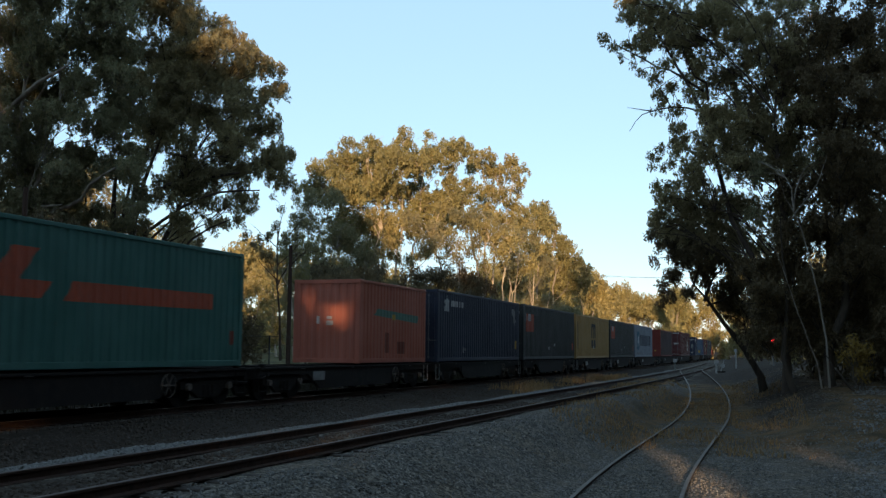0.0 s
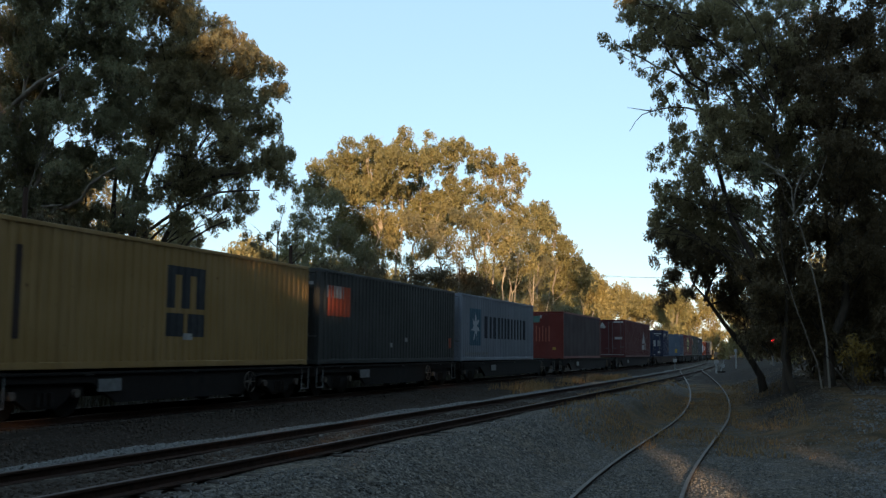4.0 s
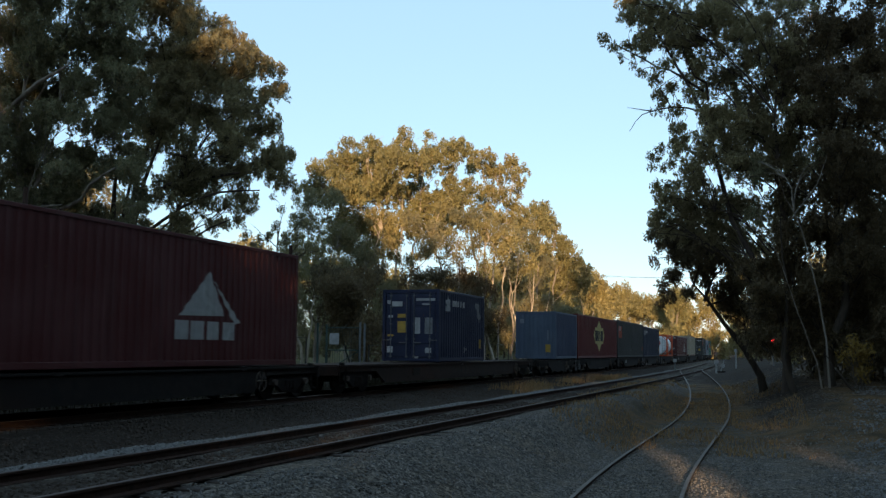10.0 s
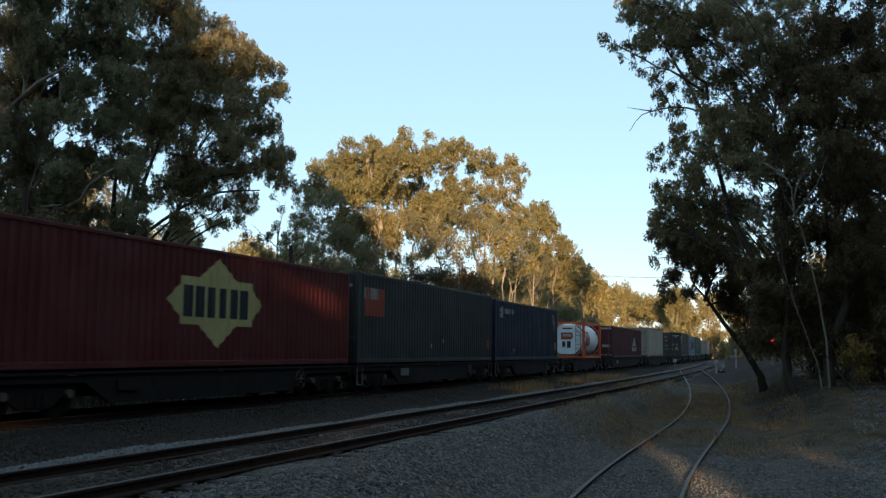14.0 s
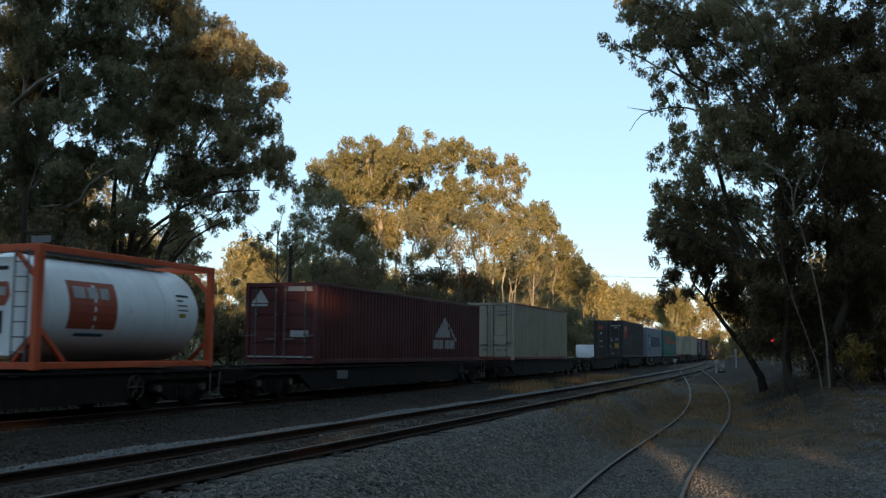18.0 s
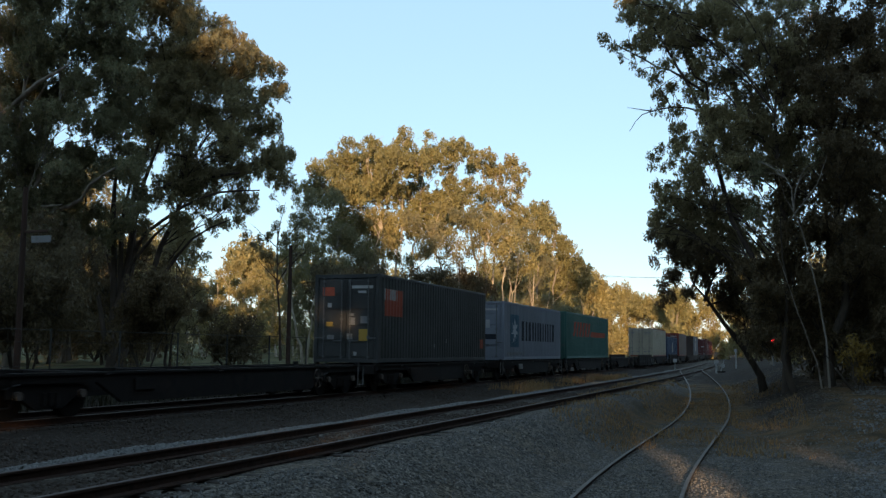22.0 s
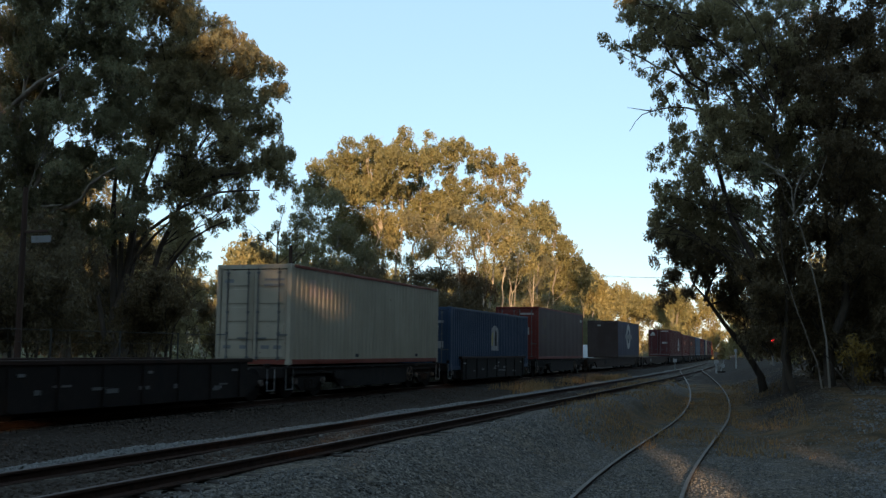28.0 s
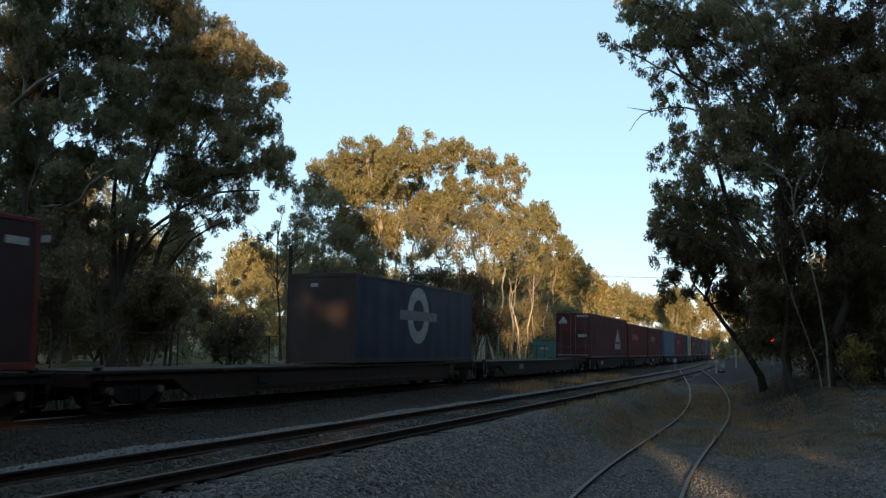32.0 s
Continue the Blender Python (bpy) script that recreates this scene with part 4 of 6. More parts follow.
def hire_marks(c, L, H):
    """White crest and small words on dark blue."""
    y = -L / 2
    marking([star(y + 1.15, H - 0.52, 0.38, 5, 0.5), rect(y + 0.85, y + 1.4, H - 0.84, H - 0.62)], L, True, WHITE, c, "white crest")
    marking(letters(y + 1.7, H - 0.62, 1.6, 0.24, 5), L, True, WHITE, c)
    marking([[(-y - 1.35, H - 0.35), (-y - 0.85, H - 0.35), (-y - 0.55, H - 0.95), (-y - 0.75, H - 1.25)]], L, True, STEEL_GREY, c)
    marking([rect(-y - 0.72, -y - 0.42, 0.55, 0.95)], L, True, YELLOW, c)
    marking([rect(y + 3.2, y + 3.35, 0.35, 0.6), rect(y + 3.45, y + 3.6, 0.45, 0.55)], L, True, STEEL_GREY, c)


def load_train():
    c = container("shipping_container", 7.5, 15.1, 2.9, TEAL, "teal green ribbed container with orange stripe")
    L, H = 15.1, 2.9
    marking([[(-0.5, 2.34), (0.18, 2.34), (-0.3, 1.72), (-1.0, 1.72)]], L, True, ORANGE, c)
    marking([[(-2.4, 1.72), (0.55, 1.72), (0.3, 1.38), (-2.6, 1.38)]], L, True, ORANGE, c)
    marking([[(1.17, 1.77), (6.2, 1.78), (6.2, 1.4), (0.91, 1.36)]], L, True, ORANGE, c, "long orange stripe")
    marking([rect(L / 2 - 0.55, L / 2 - 0.4, 0.55, 0.9)], L, True, OXIDE, c)
    c = container("shipping_container", 29.88, 6.06, 2.77, CORAL, "faded orange-red short container with rust patches", "plain")
    for x0, x1, z0, z1 in ((-0.35, -0.25, 1.3, 1.55), (0.0, 0.25, 1.25, 1.4), (0.02, 0.2, 1.45, 1.55)):
        end_marking(x0, x1, z0, z1, 6.06, WHITE, c)
    marking([[(-1.86, 1.62), (2.2, 1.45), (2.26, 1.72), (-1.5, 1.85)]], 6.06, True, HUT_GREEN, c, "worn green painted word")
    marking([rect(0.2, 1.0, 0.32, 0.75), rect(-0.9, -0.5, 0.35, 1.05)], 6.06, True, OXIDE, c)
    marking([rect(-0.2, 0.1, 1.5, 1.7)], 6.06, True, YELLOW, c, "", 0.009)
    c = container("shipping_container", 37.3, 12.19, 2.88, DEEPBLUE, "dark blue ribbed container with small white crest")
    hire_marks(c, 12.19, 2.88)
    c = container("shipping_container", 50.4, 12.6, 2.9, SLATE, "slate grey container with orange square")
    rental_marks(c, 12.6, 2.9)
    c = container("shipping_container", 63.6, 12.19, 2.87, MUSTARD, "mustard yellow container with black emblem", "plain")
    marking([rect(-0.8 + 0.6 * k, -0.45 + 0.6 * k, 1.38, 2.16) for k in range(3)] + [rect(-0.8, 0.75, 2.16, 2.36)], 12.19, True, BLACK, c, "black emblem of plain bars")
    marking([rect(-0.8, -0.1, 0.72, 1.26), rect(0.05, 0.75, 0.72, 1.26)], 12.19, True, BLACK, c)
    marking([rect(-5.5, -5.36, 0.6, 2.36)], 12.19, True, BROWN, c)
    marking([rect(-0.1, 0.25, 0.65, 0.8)], 12.19, True, WHITE, c)
    c = container("shipping_container", 76.5, 12.4, 2.9, SLATE, "slate grey container with faded orange square")
    rental_marks(c, 12.4, 2.9)
    c = container("shipping_container", 89.8, 12.19, 2.9, PALEGREY, "pale grey ribbed container with blue star square")
    blue_square_marks(c, 12.19, 2.9)
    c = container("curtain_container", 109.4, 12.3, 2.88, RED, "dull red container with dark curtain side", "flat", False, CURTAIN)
    for x0, x1, z0, z1, mt in ((-0.75, -0.25, 2.2, 2.6, HUT_GREEN), (-0.85, -0.72, 2.3, 2.55, WHITE), (-0.25, -0.12, 2.45, 2.65, WHITE), (0.55, 0.75, 0.55, 0.7, YELLOW)):
        end_marking(x0, x1, z0, z1, 12.3, mt, c)
    for k in range(5):
        end_marking(-0.5 + 0.2 * k, -0.44 + 0.2 * k, 1.05, 2.0 - 0.1 * (k % 2), 12.3, CORAL, c)
    c = container("shipping_container", 133.5, 16.15, 3.14, MAROON, "long tall maroon container with pale triangle emblem")
    peak_marks(c, 16.15, 3.14)
    c = container("shipping_container", 161.4, 6.06, 2.88, ROYAL, "short royal blue container with white door labels")
    hire_marks(c, 6.06, 2.88)
    for x0, x1, z0, z1, mt in ((-1.0, -0.85, 2.3, 2.45, WHITE), (-0.8, -0.35, 2.2, 2.4, WHITE), (0.25, 1.05, 2.42, 2.52, WHITE), (0.5, 0.8, 2.25, 2.32, WHITE), (-0.95, -0.75, 1.75, 1.85, WHITE), (-0.55, -0.2, 1.75, 1.9, YELLOW), (-0.55, -0.2, 1.15, 1.6, YELLOW), (-0.98, -0.72, 1.0, 1.08, YELLOW), (0.2, 0.42, 1.1, 1.75, WHITE), (0.62, 0.95, 1.1, 1.75, STEEL_GREY), (-1.0, -0.75, 0.35, 0.6, WHITE), (0.65, 0.9, 0.35, 0.55, WHITE), (0.2, 0.35, 0.12, 0.2, WHITE)):
        end_marking(x0, x1, z0, z1, 6.06, mt, c, out=0.005)
    # worn side, painted darker than the end for the weaker light on it
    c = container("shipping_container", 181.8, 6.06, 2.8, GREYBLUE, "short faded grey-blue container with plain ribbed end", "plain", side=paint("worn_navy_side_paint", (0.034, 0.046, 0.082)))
    for x0, x1, z0, z1, mt in ((0.6, 0.9, 0.4, 0.85, YELLOW), (-0.95, -0.7, 2.1, 2.35, PALEGREY), (0.72, 0.78, 1.1, 1.7, PALEGREY)):
        end_marking(x0, x1, z0, z1, 6.06, mt, c)
    c = container("shipping_container", 188.2, 15.3, 2.9, CRIMSON, "long crimson container with gold starburst emblem")
    marking([rect(-1.53, 1.72, 1.02, 2.16), [(-1.53, 1.2), (-1.53, 1.98), (-2.05, 1.58)], [(1.72, 1.98), (1.72, 1.2), (2.26, 1.6)], [(-0.75, 2.16), (0.95, 2.16), (0.1, 2.68)], [(0.95, 1.02), (-0.75, 1.02), (0.1, 0.46)]], 15.3, True, GOLD, c, "pale gold starburst emblem", 0.005, True)
    marking([rect(-1.38 + 0.5 * k, -1.38 + 0.5 * k + 0.36, 1.2, 1.95) for k in range(6)], 15.3, True, BLACK, c, "black letter block", 0.010)
    c = container("shipping_container", 204.1, 14.9, 3.0, SLATE, "dark slate container with orange square")
    rental_marks(c, 14.9, 3.0)
    c = container("shipping_container", 219.5, 12.9, 2.88, DEEPBLUE, "dark navy container with white crest")
    hire_marks(c, 12.9, 2.88)
    for x0, x1, z0, z1, mt in ((-1.0, -0.4, 2.3, 2.5, WHITE), (-0.5, -0.2, 1.0, 1.5, YELLOW), (0.2, 1.0, 2.4, 2.5, WHITE), (0.3, 0.8, 1.3, 1.8, STEEL_GREY)):
        end_marking(x0, x1, z0, z1, 12.9, mt, c, out=0.005)
    tank_container(240.8, "white tank in orange-red frame with red emblem")
    c = container("shipping_container", 252.3, 15.95, 2.46, MAROON, "long low maroon container with pale triangle emblem")
    peak_marks(c, 15.95, 2.46)
    for s, nm in ((273.9, "off-white ribbed container with red-oxide bottom rails"), (379.8, "off-white container with weathered doors and oxide rails")):
        c = container("shipping_container", s, 12.19, 2.88, CREAM, nm, rail_mat=OXIDE, roof_mat=paint("rust_stained_roof_paint", (0.16, 0.105, 0.065)))
        marking([rect(-5.0, -4.55, 2.05, 2.5)] + letters(-4.9, 1.98, 1.6, 0.34, 5), 12.19, True, paint("faded_rust_lettering", (0.36, 0.27, 0.22)), c, "faded rusty letter blocks")
        marking([rect(3.7, 3.9, 0.22, 0.32), rect(-1.6, -1.4, 0.22, 0.32)], 12.19, True, BLACK, c)
        for x0, x1, z0, z1 in ((-0.95, -0.65, 2.35, 2.45), (0.35, 1.0, 2.4, 2.46), (0.35, 1.0, 2.25, 2.31), (-0.95, -0.7, 0.45, 0.55), (-0.4, -0.15, 0.45, 0.55), (0.3, 0.55, 0.45, 0.55), (0.7, 0.95, 0.45, 0.55)):
            end_marking(x0, x1, z0, z1, 12.19, STEEL_GREY, c, out=0.005)
    c = container("shipping_container", 308.5, 12.25, 3.05, SLATE, "tall slate grey container with orange square and door notices")
    rental_marks(c, 12.25, 3.05)
    c = container("shipping_container", 323.7, 12.19, 2.86, PALEGREY, "pale grey container with blue star square")
    blue_square_marks(c, 12.19, 2.86)
    c = container("shipping_container", 337.9, 14.8, 2.92, TEAL, "teal green container with orange slanted bars")
    freight_marks(c, 14.8, 2.92)
    c = container("shipping_container", 393.5, 12.4, 2.62, MIDBLUE, "mid blue container sitting low in a well wagon", floor=0.58)
    marking([[(-0.4, 0.83), (0.85, 0.83), (0.85, 1.55), (0.65, 1.9), (0.2, 2.02), (-0.2, 1.9), (-0.4, 1.55)]], 12.4, True, WHITE, c, "white arch emblem")
    marking([[(0.12, 1.05), (0.6, 1.05), (0.55, 1.5), (0.36, 1.8), (0.15, 1.5)]], 12.4, True, BLACK, c, "", 0.009)
    marking([[(-0.3, 1.05), (-0.12, 1.05), (-0.08, 1.75), (-0.28, 1.55)]], 12.4, True, GOLD, c, "", 0.009)
    for x0, x1, z0, z1 in ((-0.9, -0.2, 1.95, 2.03), (0.1, 0.9, 1.95, 2.05), (0.4, 0.7, 1.75, 1.82), (-0.9, -0.5, 1.1, 1.2), (0.1, 0.45, 0.9, 1.2), (0.55, 0.9, 0.9, 1.2)):
        end_marking(x0, x1, z0, z1, 12.4, WHITE, c, out=0.005)
    # the shade on this side wall is put into its paint
    c = container("shipping_container", 408.2, 12.25, 2.9, RED, "red container with smooth side darkened for shade", "doors", False, paint("dark_stained_side_paint", (0.036, 0.0135, 0.013)))
    marking([[(-5.2, 1.98), (-4.82, 2.42), (-4.66, 2.25), (-4.5, 2.42), (-4.09, 2.02), (-4.64, 1.62)]], 12.25, False, CAP_STEEL, c, "grey diamond emblem")
    marking(letters(-5.2, 1.18, 1.05, 0.2, 5) + [rect(-5.5, -3.7, 0.95, 1.0)] + [rect(-5.6 + 0.8 * k, -5.45 + 0.8 * k, 0.3, 0.36) for k in range(14)], 12.25, False, CAP_STEEL, c)
    marking([rect(5.2, 5.8, 2.35, 2.5)], 12.25, False, WHITE, c)
    for x0, x1, z0, z1 in ((0.2, 0.95, 2.45, 2.55), (0.3, 0.7, 1.35, 1.75), (-0.8, -0.5, 2.3, 2.5)):
        end_marking(x0, x1, z0, z1, 12.25, WHITE, c, out=0.005)
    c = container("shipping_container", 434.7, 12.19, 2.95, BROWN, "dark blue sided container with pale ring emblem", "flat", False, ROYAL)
    ring = []
    for k in range(20):
        a, b = 2 * math.pi * k / 20, 2 * math.pi * (k + 1) / 20
        ring.append([(-0.38 + 1.12 * math.sin(a), 1.74 + 1.06 * math.cos(a)), (-0.38 + 1.12 * math.sin(b), 1.74 + 1.06 * math.cos(b)), (-0.38 + 0.6 * math.sin(b), 1.74 + 0.6 * math.cos(b)), (-0.38 + 0.6 * math.sin(a), 1.74 + 0.6 * math.cos(a))])
    marking(ring, 12.19, False, WHITE, c, "pale ring emblem", 0.005, True)
    marking([rect(-2.25, 1.6, 1.55, 1.9)], 12.19, False, STEEL_GREY, c, "grey name bar", 0.009)
    end_marking(-0.4, -0.15, 2.5, 2.62, 12.19, WHITE, c)
    c = container("shipping_container", 473.7, 16.15, 3.1, MAROON, "long tall maroon container with pale triangle emblem")
    peak_marks(c, 16.15, 3.1)
    tail = ((491.0, 12.19, CRIMSON, "dull red container with faded orange words"), (504.0, 12.19, MAROON, "dark maroon container"), (518.6, 12.19, GREYBLUE, "grey container"), (531.6, 12.19, CRIMSON, "dull red container"), (544.6, 6.06, ROYAL, "short dark blue container"), (551.4, 6.06, CREAM, "short off-white container"), (559.0, 12.19, MAROON, "dark maroon container"), (572.5, 12.19, SLATE, "slate grey container"), (586.0, 12.19, RED, "dull red container"), (600.0, 12.19, GREYBLUE, "grey-blue container"), (614.0, 12.19, MAROON, "dark maroon container"), (628.0, 12.19, TEAL, "teal green container"))
    for s, L, m, nm in tail:
        c = container("shipping_container", s, L, 2.88, m, nm + " far back in the train")
        if m in (CRIMSON, MAROON, RED):
            marking(letters(-3.5, 1.5, 3.4, 0.5, 5), L, True, CORAL, c)
            end_marking(-0.8, 0.8, 1.9, 2.2, L, CORAL, c, out=0.02)
    K, F, B = "skeletal", "flat", STEEL_BROWN
    rows = ((7.2, 23.0, K), (23.3, 36.4, K), (36.9, 50.0, K), (50.1, 63.3, K), (63.4, 76.1, K), (76.2, 89.2, K), (89.5, 107.2, K), (108.0, 127.6, K), (128.4, 151.2, K), (152.2, 176.2, F), (177.0, 188.0, K), (188.1, 203.8, K), (203.9, 219.2, K), (219.3, 233.0, K), (233.6, 247.4, K), (248.2, 269.2, K), (270.2, 290.4, K), (291.2, 307.6, K), (308.1, 321.4, K), (322.9, 336.4, K), (337.2, 353.2, K), (353.9, 366.2, K), (366.9, 379.2, "well"), (379.4, 392.4, K), (393.0, 406.6, "well"), (407.4, 421.0, K), (421.8, 447.6, F), (448.4, 472.2, F), (473.0, 490.4, K), (490.7, 503.6, K), (503.8, 516.6, K), (518.2, 531.2, K), (531.4, 544.2, K), (544.4, 558.2, K), (558.8, 571.8, K), (572.2, 585.2, K), (585.6, 599.0, K), (599.6, 613.0, K), (613.6, 627.0, K), (627.6, 641.0, K))
    for i, (a, b, k) in enumerate(rows):
        wagon(a, b, k, B if k == F else STEEL_DARK, seed=i)


# ---- lineside things ----


def fence(points, label):
    f = base("fence", Matrix(), label=label, category="fence")
    pts = []
    for (x0, y0), (x1, y1) in zip(points, points[1:]):
        n = max(1, round(math.hypot(x1 - x0, y1 - y0) / 3.0))
        pts += [(x0 + (x1 - x0) * k / n, y0 + (y1 - y0) * k / n) for k in range(n)]
    pts.append(points[-1])
    tops = [Vector((x, y, ground_z(x, y))) for x, y in pts]
    for p in tops:
        part("post", rod(p + Vector((0, 0, -0.3)), p + Vector((0, 0, 1.6)), 0.028, 6), FENCE_STEEL, f)
    for a, b in zip(tops, tops[1:]):
        for h in (0.15, 0.5, 0.85, 1.2):
            part("wire", rod(a + Vector((0, 0, h)), b + Vector((0, 0, h)), 0.006, 4), FENCE_STEEL, f)
        part("top_rail", rod(a + Vector((0, 0, 1.56)), b + Vector((0, 0, 1.56)), 0.012, 5), FENCE_STEEL, f)
    return f


def gate():
    x, y = -20.0, 40.6
    z = ground_z(x, y)
    g = base("gate", pose(x, y, z, 0, 0, 20), label="dark green mesh gate with a blank white sign", category="gate")
    for px_, h in ((-0.95, 2.3), (-0.55, 2.25), (0.95, 2.35), (1.15, 2.3)):
        part("post", rod((px_, 0, -0.3), (px_, 0, h), 0.05, 8), GALV_GREEN if px_ < 0.9 else STEEL_GREY, g)
    bm = bmesh.new()
    for z0 in (0.15, 1.1, 2.1):
        add_rod(bm, (-0.55, 0, z0), (0.95, 0, z0), 0.025, 6)
    add_rod(bm, (-0.55, 0, 0.15), (0.95, 0, 1.1), 0.02, 6)
    part("gate_frame", bm, GALV_GREEN, g)
    for k in range(14):
        part("bar", rod((-0.48 + 0.105 * k, 0, 0.15), (-0.48 + 0.105 * k, 0, 2.1), 0.008, 4), GALV_GREEN, g)
    part("sign", box((-0.2, -0.04, 1.6), (0.42, 0.02, 0.5), 0.006), WHITE, g, "blank white notice board")


def lineside_pole(x, y, h, label, arm=None):
    z = ground_z(x, y)
    p = base("post", pose(x, y, z), label=label, category="post")
    part("shaft", rod((0, 0, -0.5), (0, 0, h), 0.11, 10, 0.08), TIMBER, p)
    if arm:
        part("arm", box((0.45, 0, arm), (0.95, 0.08, 0.08), 0.01), TIMBER, p)
        part("plate", box((0.75, -0.06, arm - 0.25), (0.75, 0.03, 0.22), 0.005), STEEL_GREY, p, "dull grey plate")
    return p


def hut():
    x, y = -22.0, 86.0
    h = base("equipment_hut", pose(x, y, ground_z(x, y), 0, 0, 8), label="green metal trackside equipment hut", category="hut")
    bm = box((0, 0, 1.0), (2.5, 1.6, 2.0), 0.02)
    part("wall", bm, HUT_GREEN, h)
    part("roof", box((0, 0, 2.07), (2.7, 1.8, 0.12), 0.02), HUT_GREEN, h)
    part("door", box((0.55, -0.82, 0.95), (0.75, 0.04, 1.7), 0.01), HUT_GREEN, h)
    part("sign", box((-0.3, -0.82, 1.3), (0.7, 0.02, 0.18)), WHITE, h)


def ute():
    x, y = -22.6, 104.0
    c = base("utility_truck", pose(x, y, ground_z(x, y), 0, 0, 100), label="parked white utility truck with canopy", category="truck")
    bm = bmesh.new()
    prof = [(-2.5, 0.45), (2.45, 0.45), (2.5, 0.85), (1.5, 1.02), (0.85, 1.7), (-2.35, 1.75), (-2.5, 1.0)]
    f = bm.faces.new([bm.verts.new((y_, -0.9, z_)) for y_, z_ in prof])
    r = bmesh.ops.extrude_face_region(bm, geom=[f])
    bmesh.ops.translate(bm, verts=[v for v in r["geom"] if isinstance(v, bmesh.types.BMVert)], vec=(0, 1.8, 0))
    bmesh.ops.recalc_face_normals(bm, faces=bm.faces)
    bmesh.ops.bevel(bm, geom=list(bm.edges), offset=0.05, segments=2, affect="EDGES")
    part("body", bm, CAR_WHITE, c)
    for sy in (-1, 1):
        part("side_window", box((0.25, sy * 0.9, 1.38), (0.95, 0.02, 0.42), 0.01), GLASS_DARK, c)
        part("side_window", box((-1.3, sy * 0.9, 1.4), (1.5, 0.02, 0.42), 0.01), GLASS_DARK, c)
        for x_ in (-1.5, 1.55):
            wv = part("wheel", rod((x_, sy * 0.78, 0.36), (x_, sy * 0.95, 0.36), 0.36, 18), RUBBER, c)
            part("rim", rod((x_, sy * 0.94, 0.36), (x_, sy * 0.965, 0.36), 0.2, 12), STEEL_GREY, wv)
        part("headlight", box((2.49, sy * 0.65, 0.75), (0.04, 0.32, 0.16), 0.01), WHITE, c)
    part("windscreen", box((1.19, 0, 1.37), (0.03, 1.5, 0.75), 0.01, Euler((0, radians(-43), 0)).to_matrix()), GLASS_DARK, c)


def signal():
    x, y = -4.4, 115.7
    z = ground_z(x, y)
    s = base("signal", pose(x, y, z, 0, 0, 4), label="level crossing signal showing a red light", category="signal")
    part("mast", rod((0, 0, -0.3), (0, 0, 3.4), 0.07, 10), STEEL_GREY, s)
    part("backboard", box((0, -0.1, 2.8 - z), (0.6, 0.04, 1.1), 0.02), BLACK, s)
    hd = part("head", box((0, 0, 2.8 - z), (0.34, 0.2, 0.8), 0.03), BLACK, s)
    # level crossing light; lens widened to stand in for its glow
    part("lens", rod((0, -0.13, 2.78 - z), (0, -0.17, 2.78 - z), 0.19, 16), SIGNAL_RED, hd, "glowing red lens")
    part("hood", rod((0, -0.12, 3.05 - z), (0, -0.2, 3.05 - z), 0.12, 12), BLACK, hd)


def marker(x, y, h, r, label, white=True):
    z = ground_z(x, y)
    m = base("marker_post", pose(x, y, z), label=label, category="post")
    part("post", rod((0, 0, -0.2), (0, 0, h), r, 8), WHITE if white else STEEL_GREY, m)
    part("target", box((0, -0.04, h - 0.1), (0.3, 0.03, 0.3), 0.01), WHITE, m)


def point_lever():
    x, y = -6.9, 80.0
    z = ground_z(x, y)
    p = base("point_lever", pose(x, y, z), label="hand point lever with white weight", category="lever")
    part("base_plate", box((0, 0, 0.06), (0.7, 0.4, 0.12), 0.02), STEEL_DARK, p)
    part("arm", rod((0, 0, 0.1), (0.25, 0, 0.95), 0.03, 8), WHITE, p)
    part("weight", rod((0.15, -0.08, 0.5), (0.15, 0.08, 0.5), 0.16, 12), WHITE, p)


def wires():
    """Two far power lines on poles across the hillside."""
    ends = [(-60, 170), (-10, 205), (60, 225)]
    for x, y in ends:
        p = base("power_pole", pose(x, y, ground_z(x, y)), label="tall timber power pole", category="pole")
        part("shaft", rod((0, 0, -0.5), (0, 0, 17), 0.16, 8, 0.11), TIMBER, p)
        part("crossarm", box((0, 0, 16.5), (2.2, 0.12, 0.12)), TIMBER, p)
    w = base("power_line", Matrix(), label="thin sagging power cables", category="cable")
    for off in (-0.9, 0.9):
        for a, b in zip(ends, ends[1:]):
            pts = []
            for k in range(13):
                t = k / 12
                x, y = a[0] + (b[0] - a[0]) * t + off, a[1] + (b[1] - a[1]) * t
                z = (ground_z(*a) * (1 - t) + ground_z(*b) * t) + 16.6 - 1.4 * 4 * t * (1 - t)
                pts.append(Vector((x, y, z)))
            v, f = tube(pts, [0.02] * 13, 4)
            link_mesh("cable", v, f, BLACK, w)


def foot(x, y):
    return (x, y, ground_z(x, y) - 0.05)


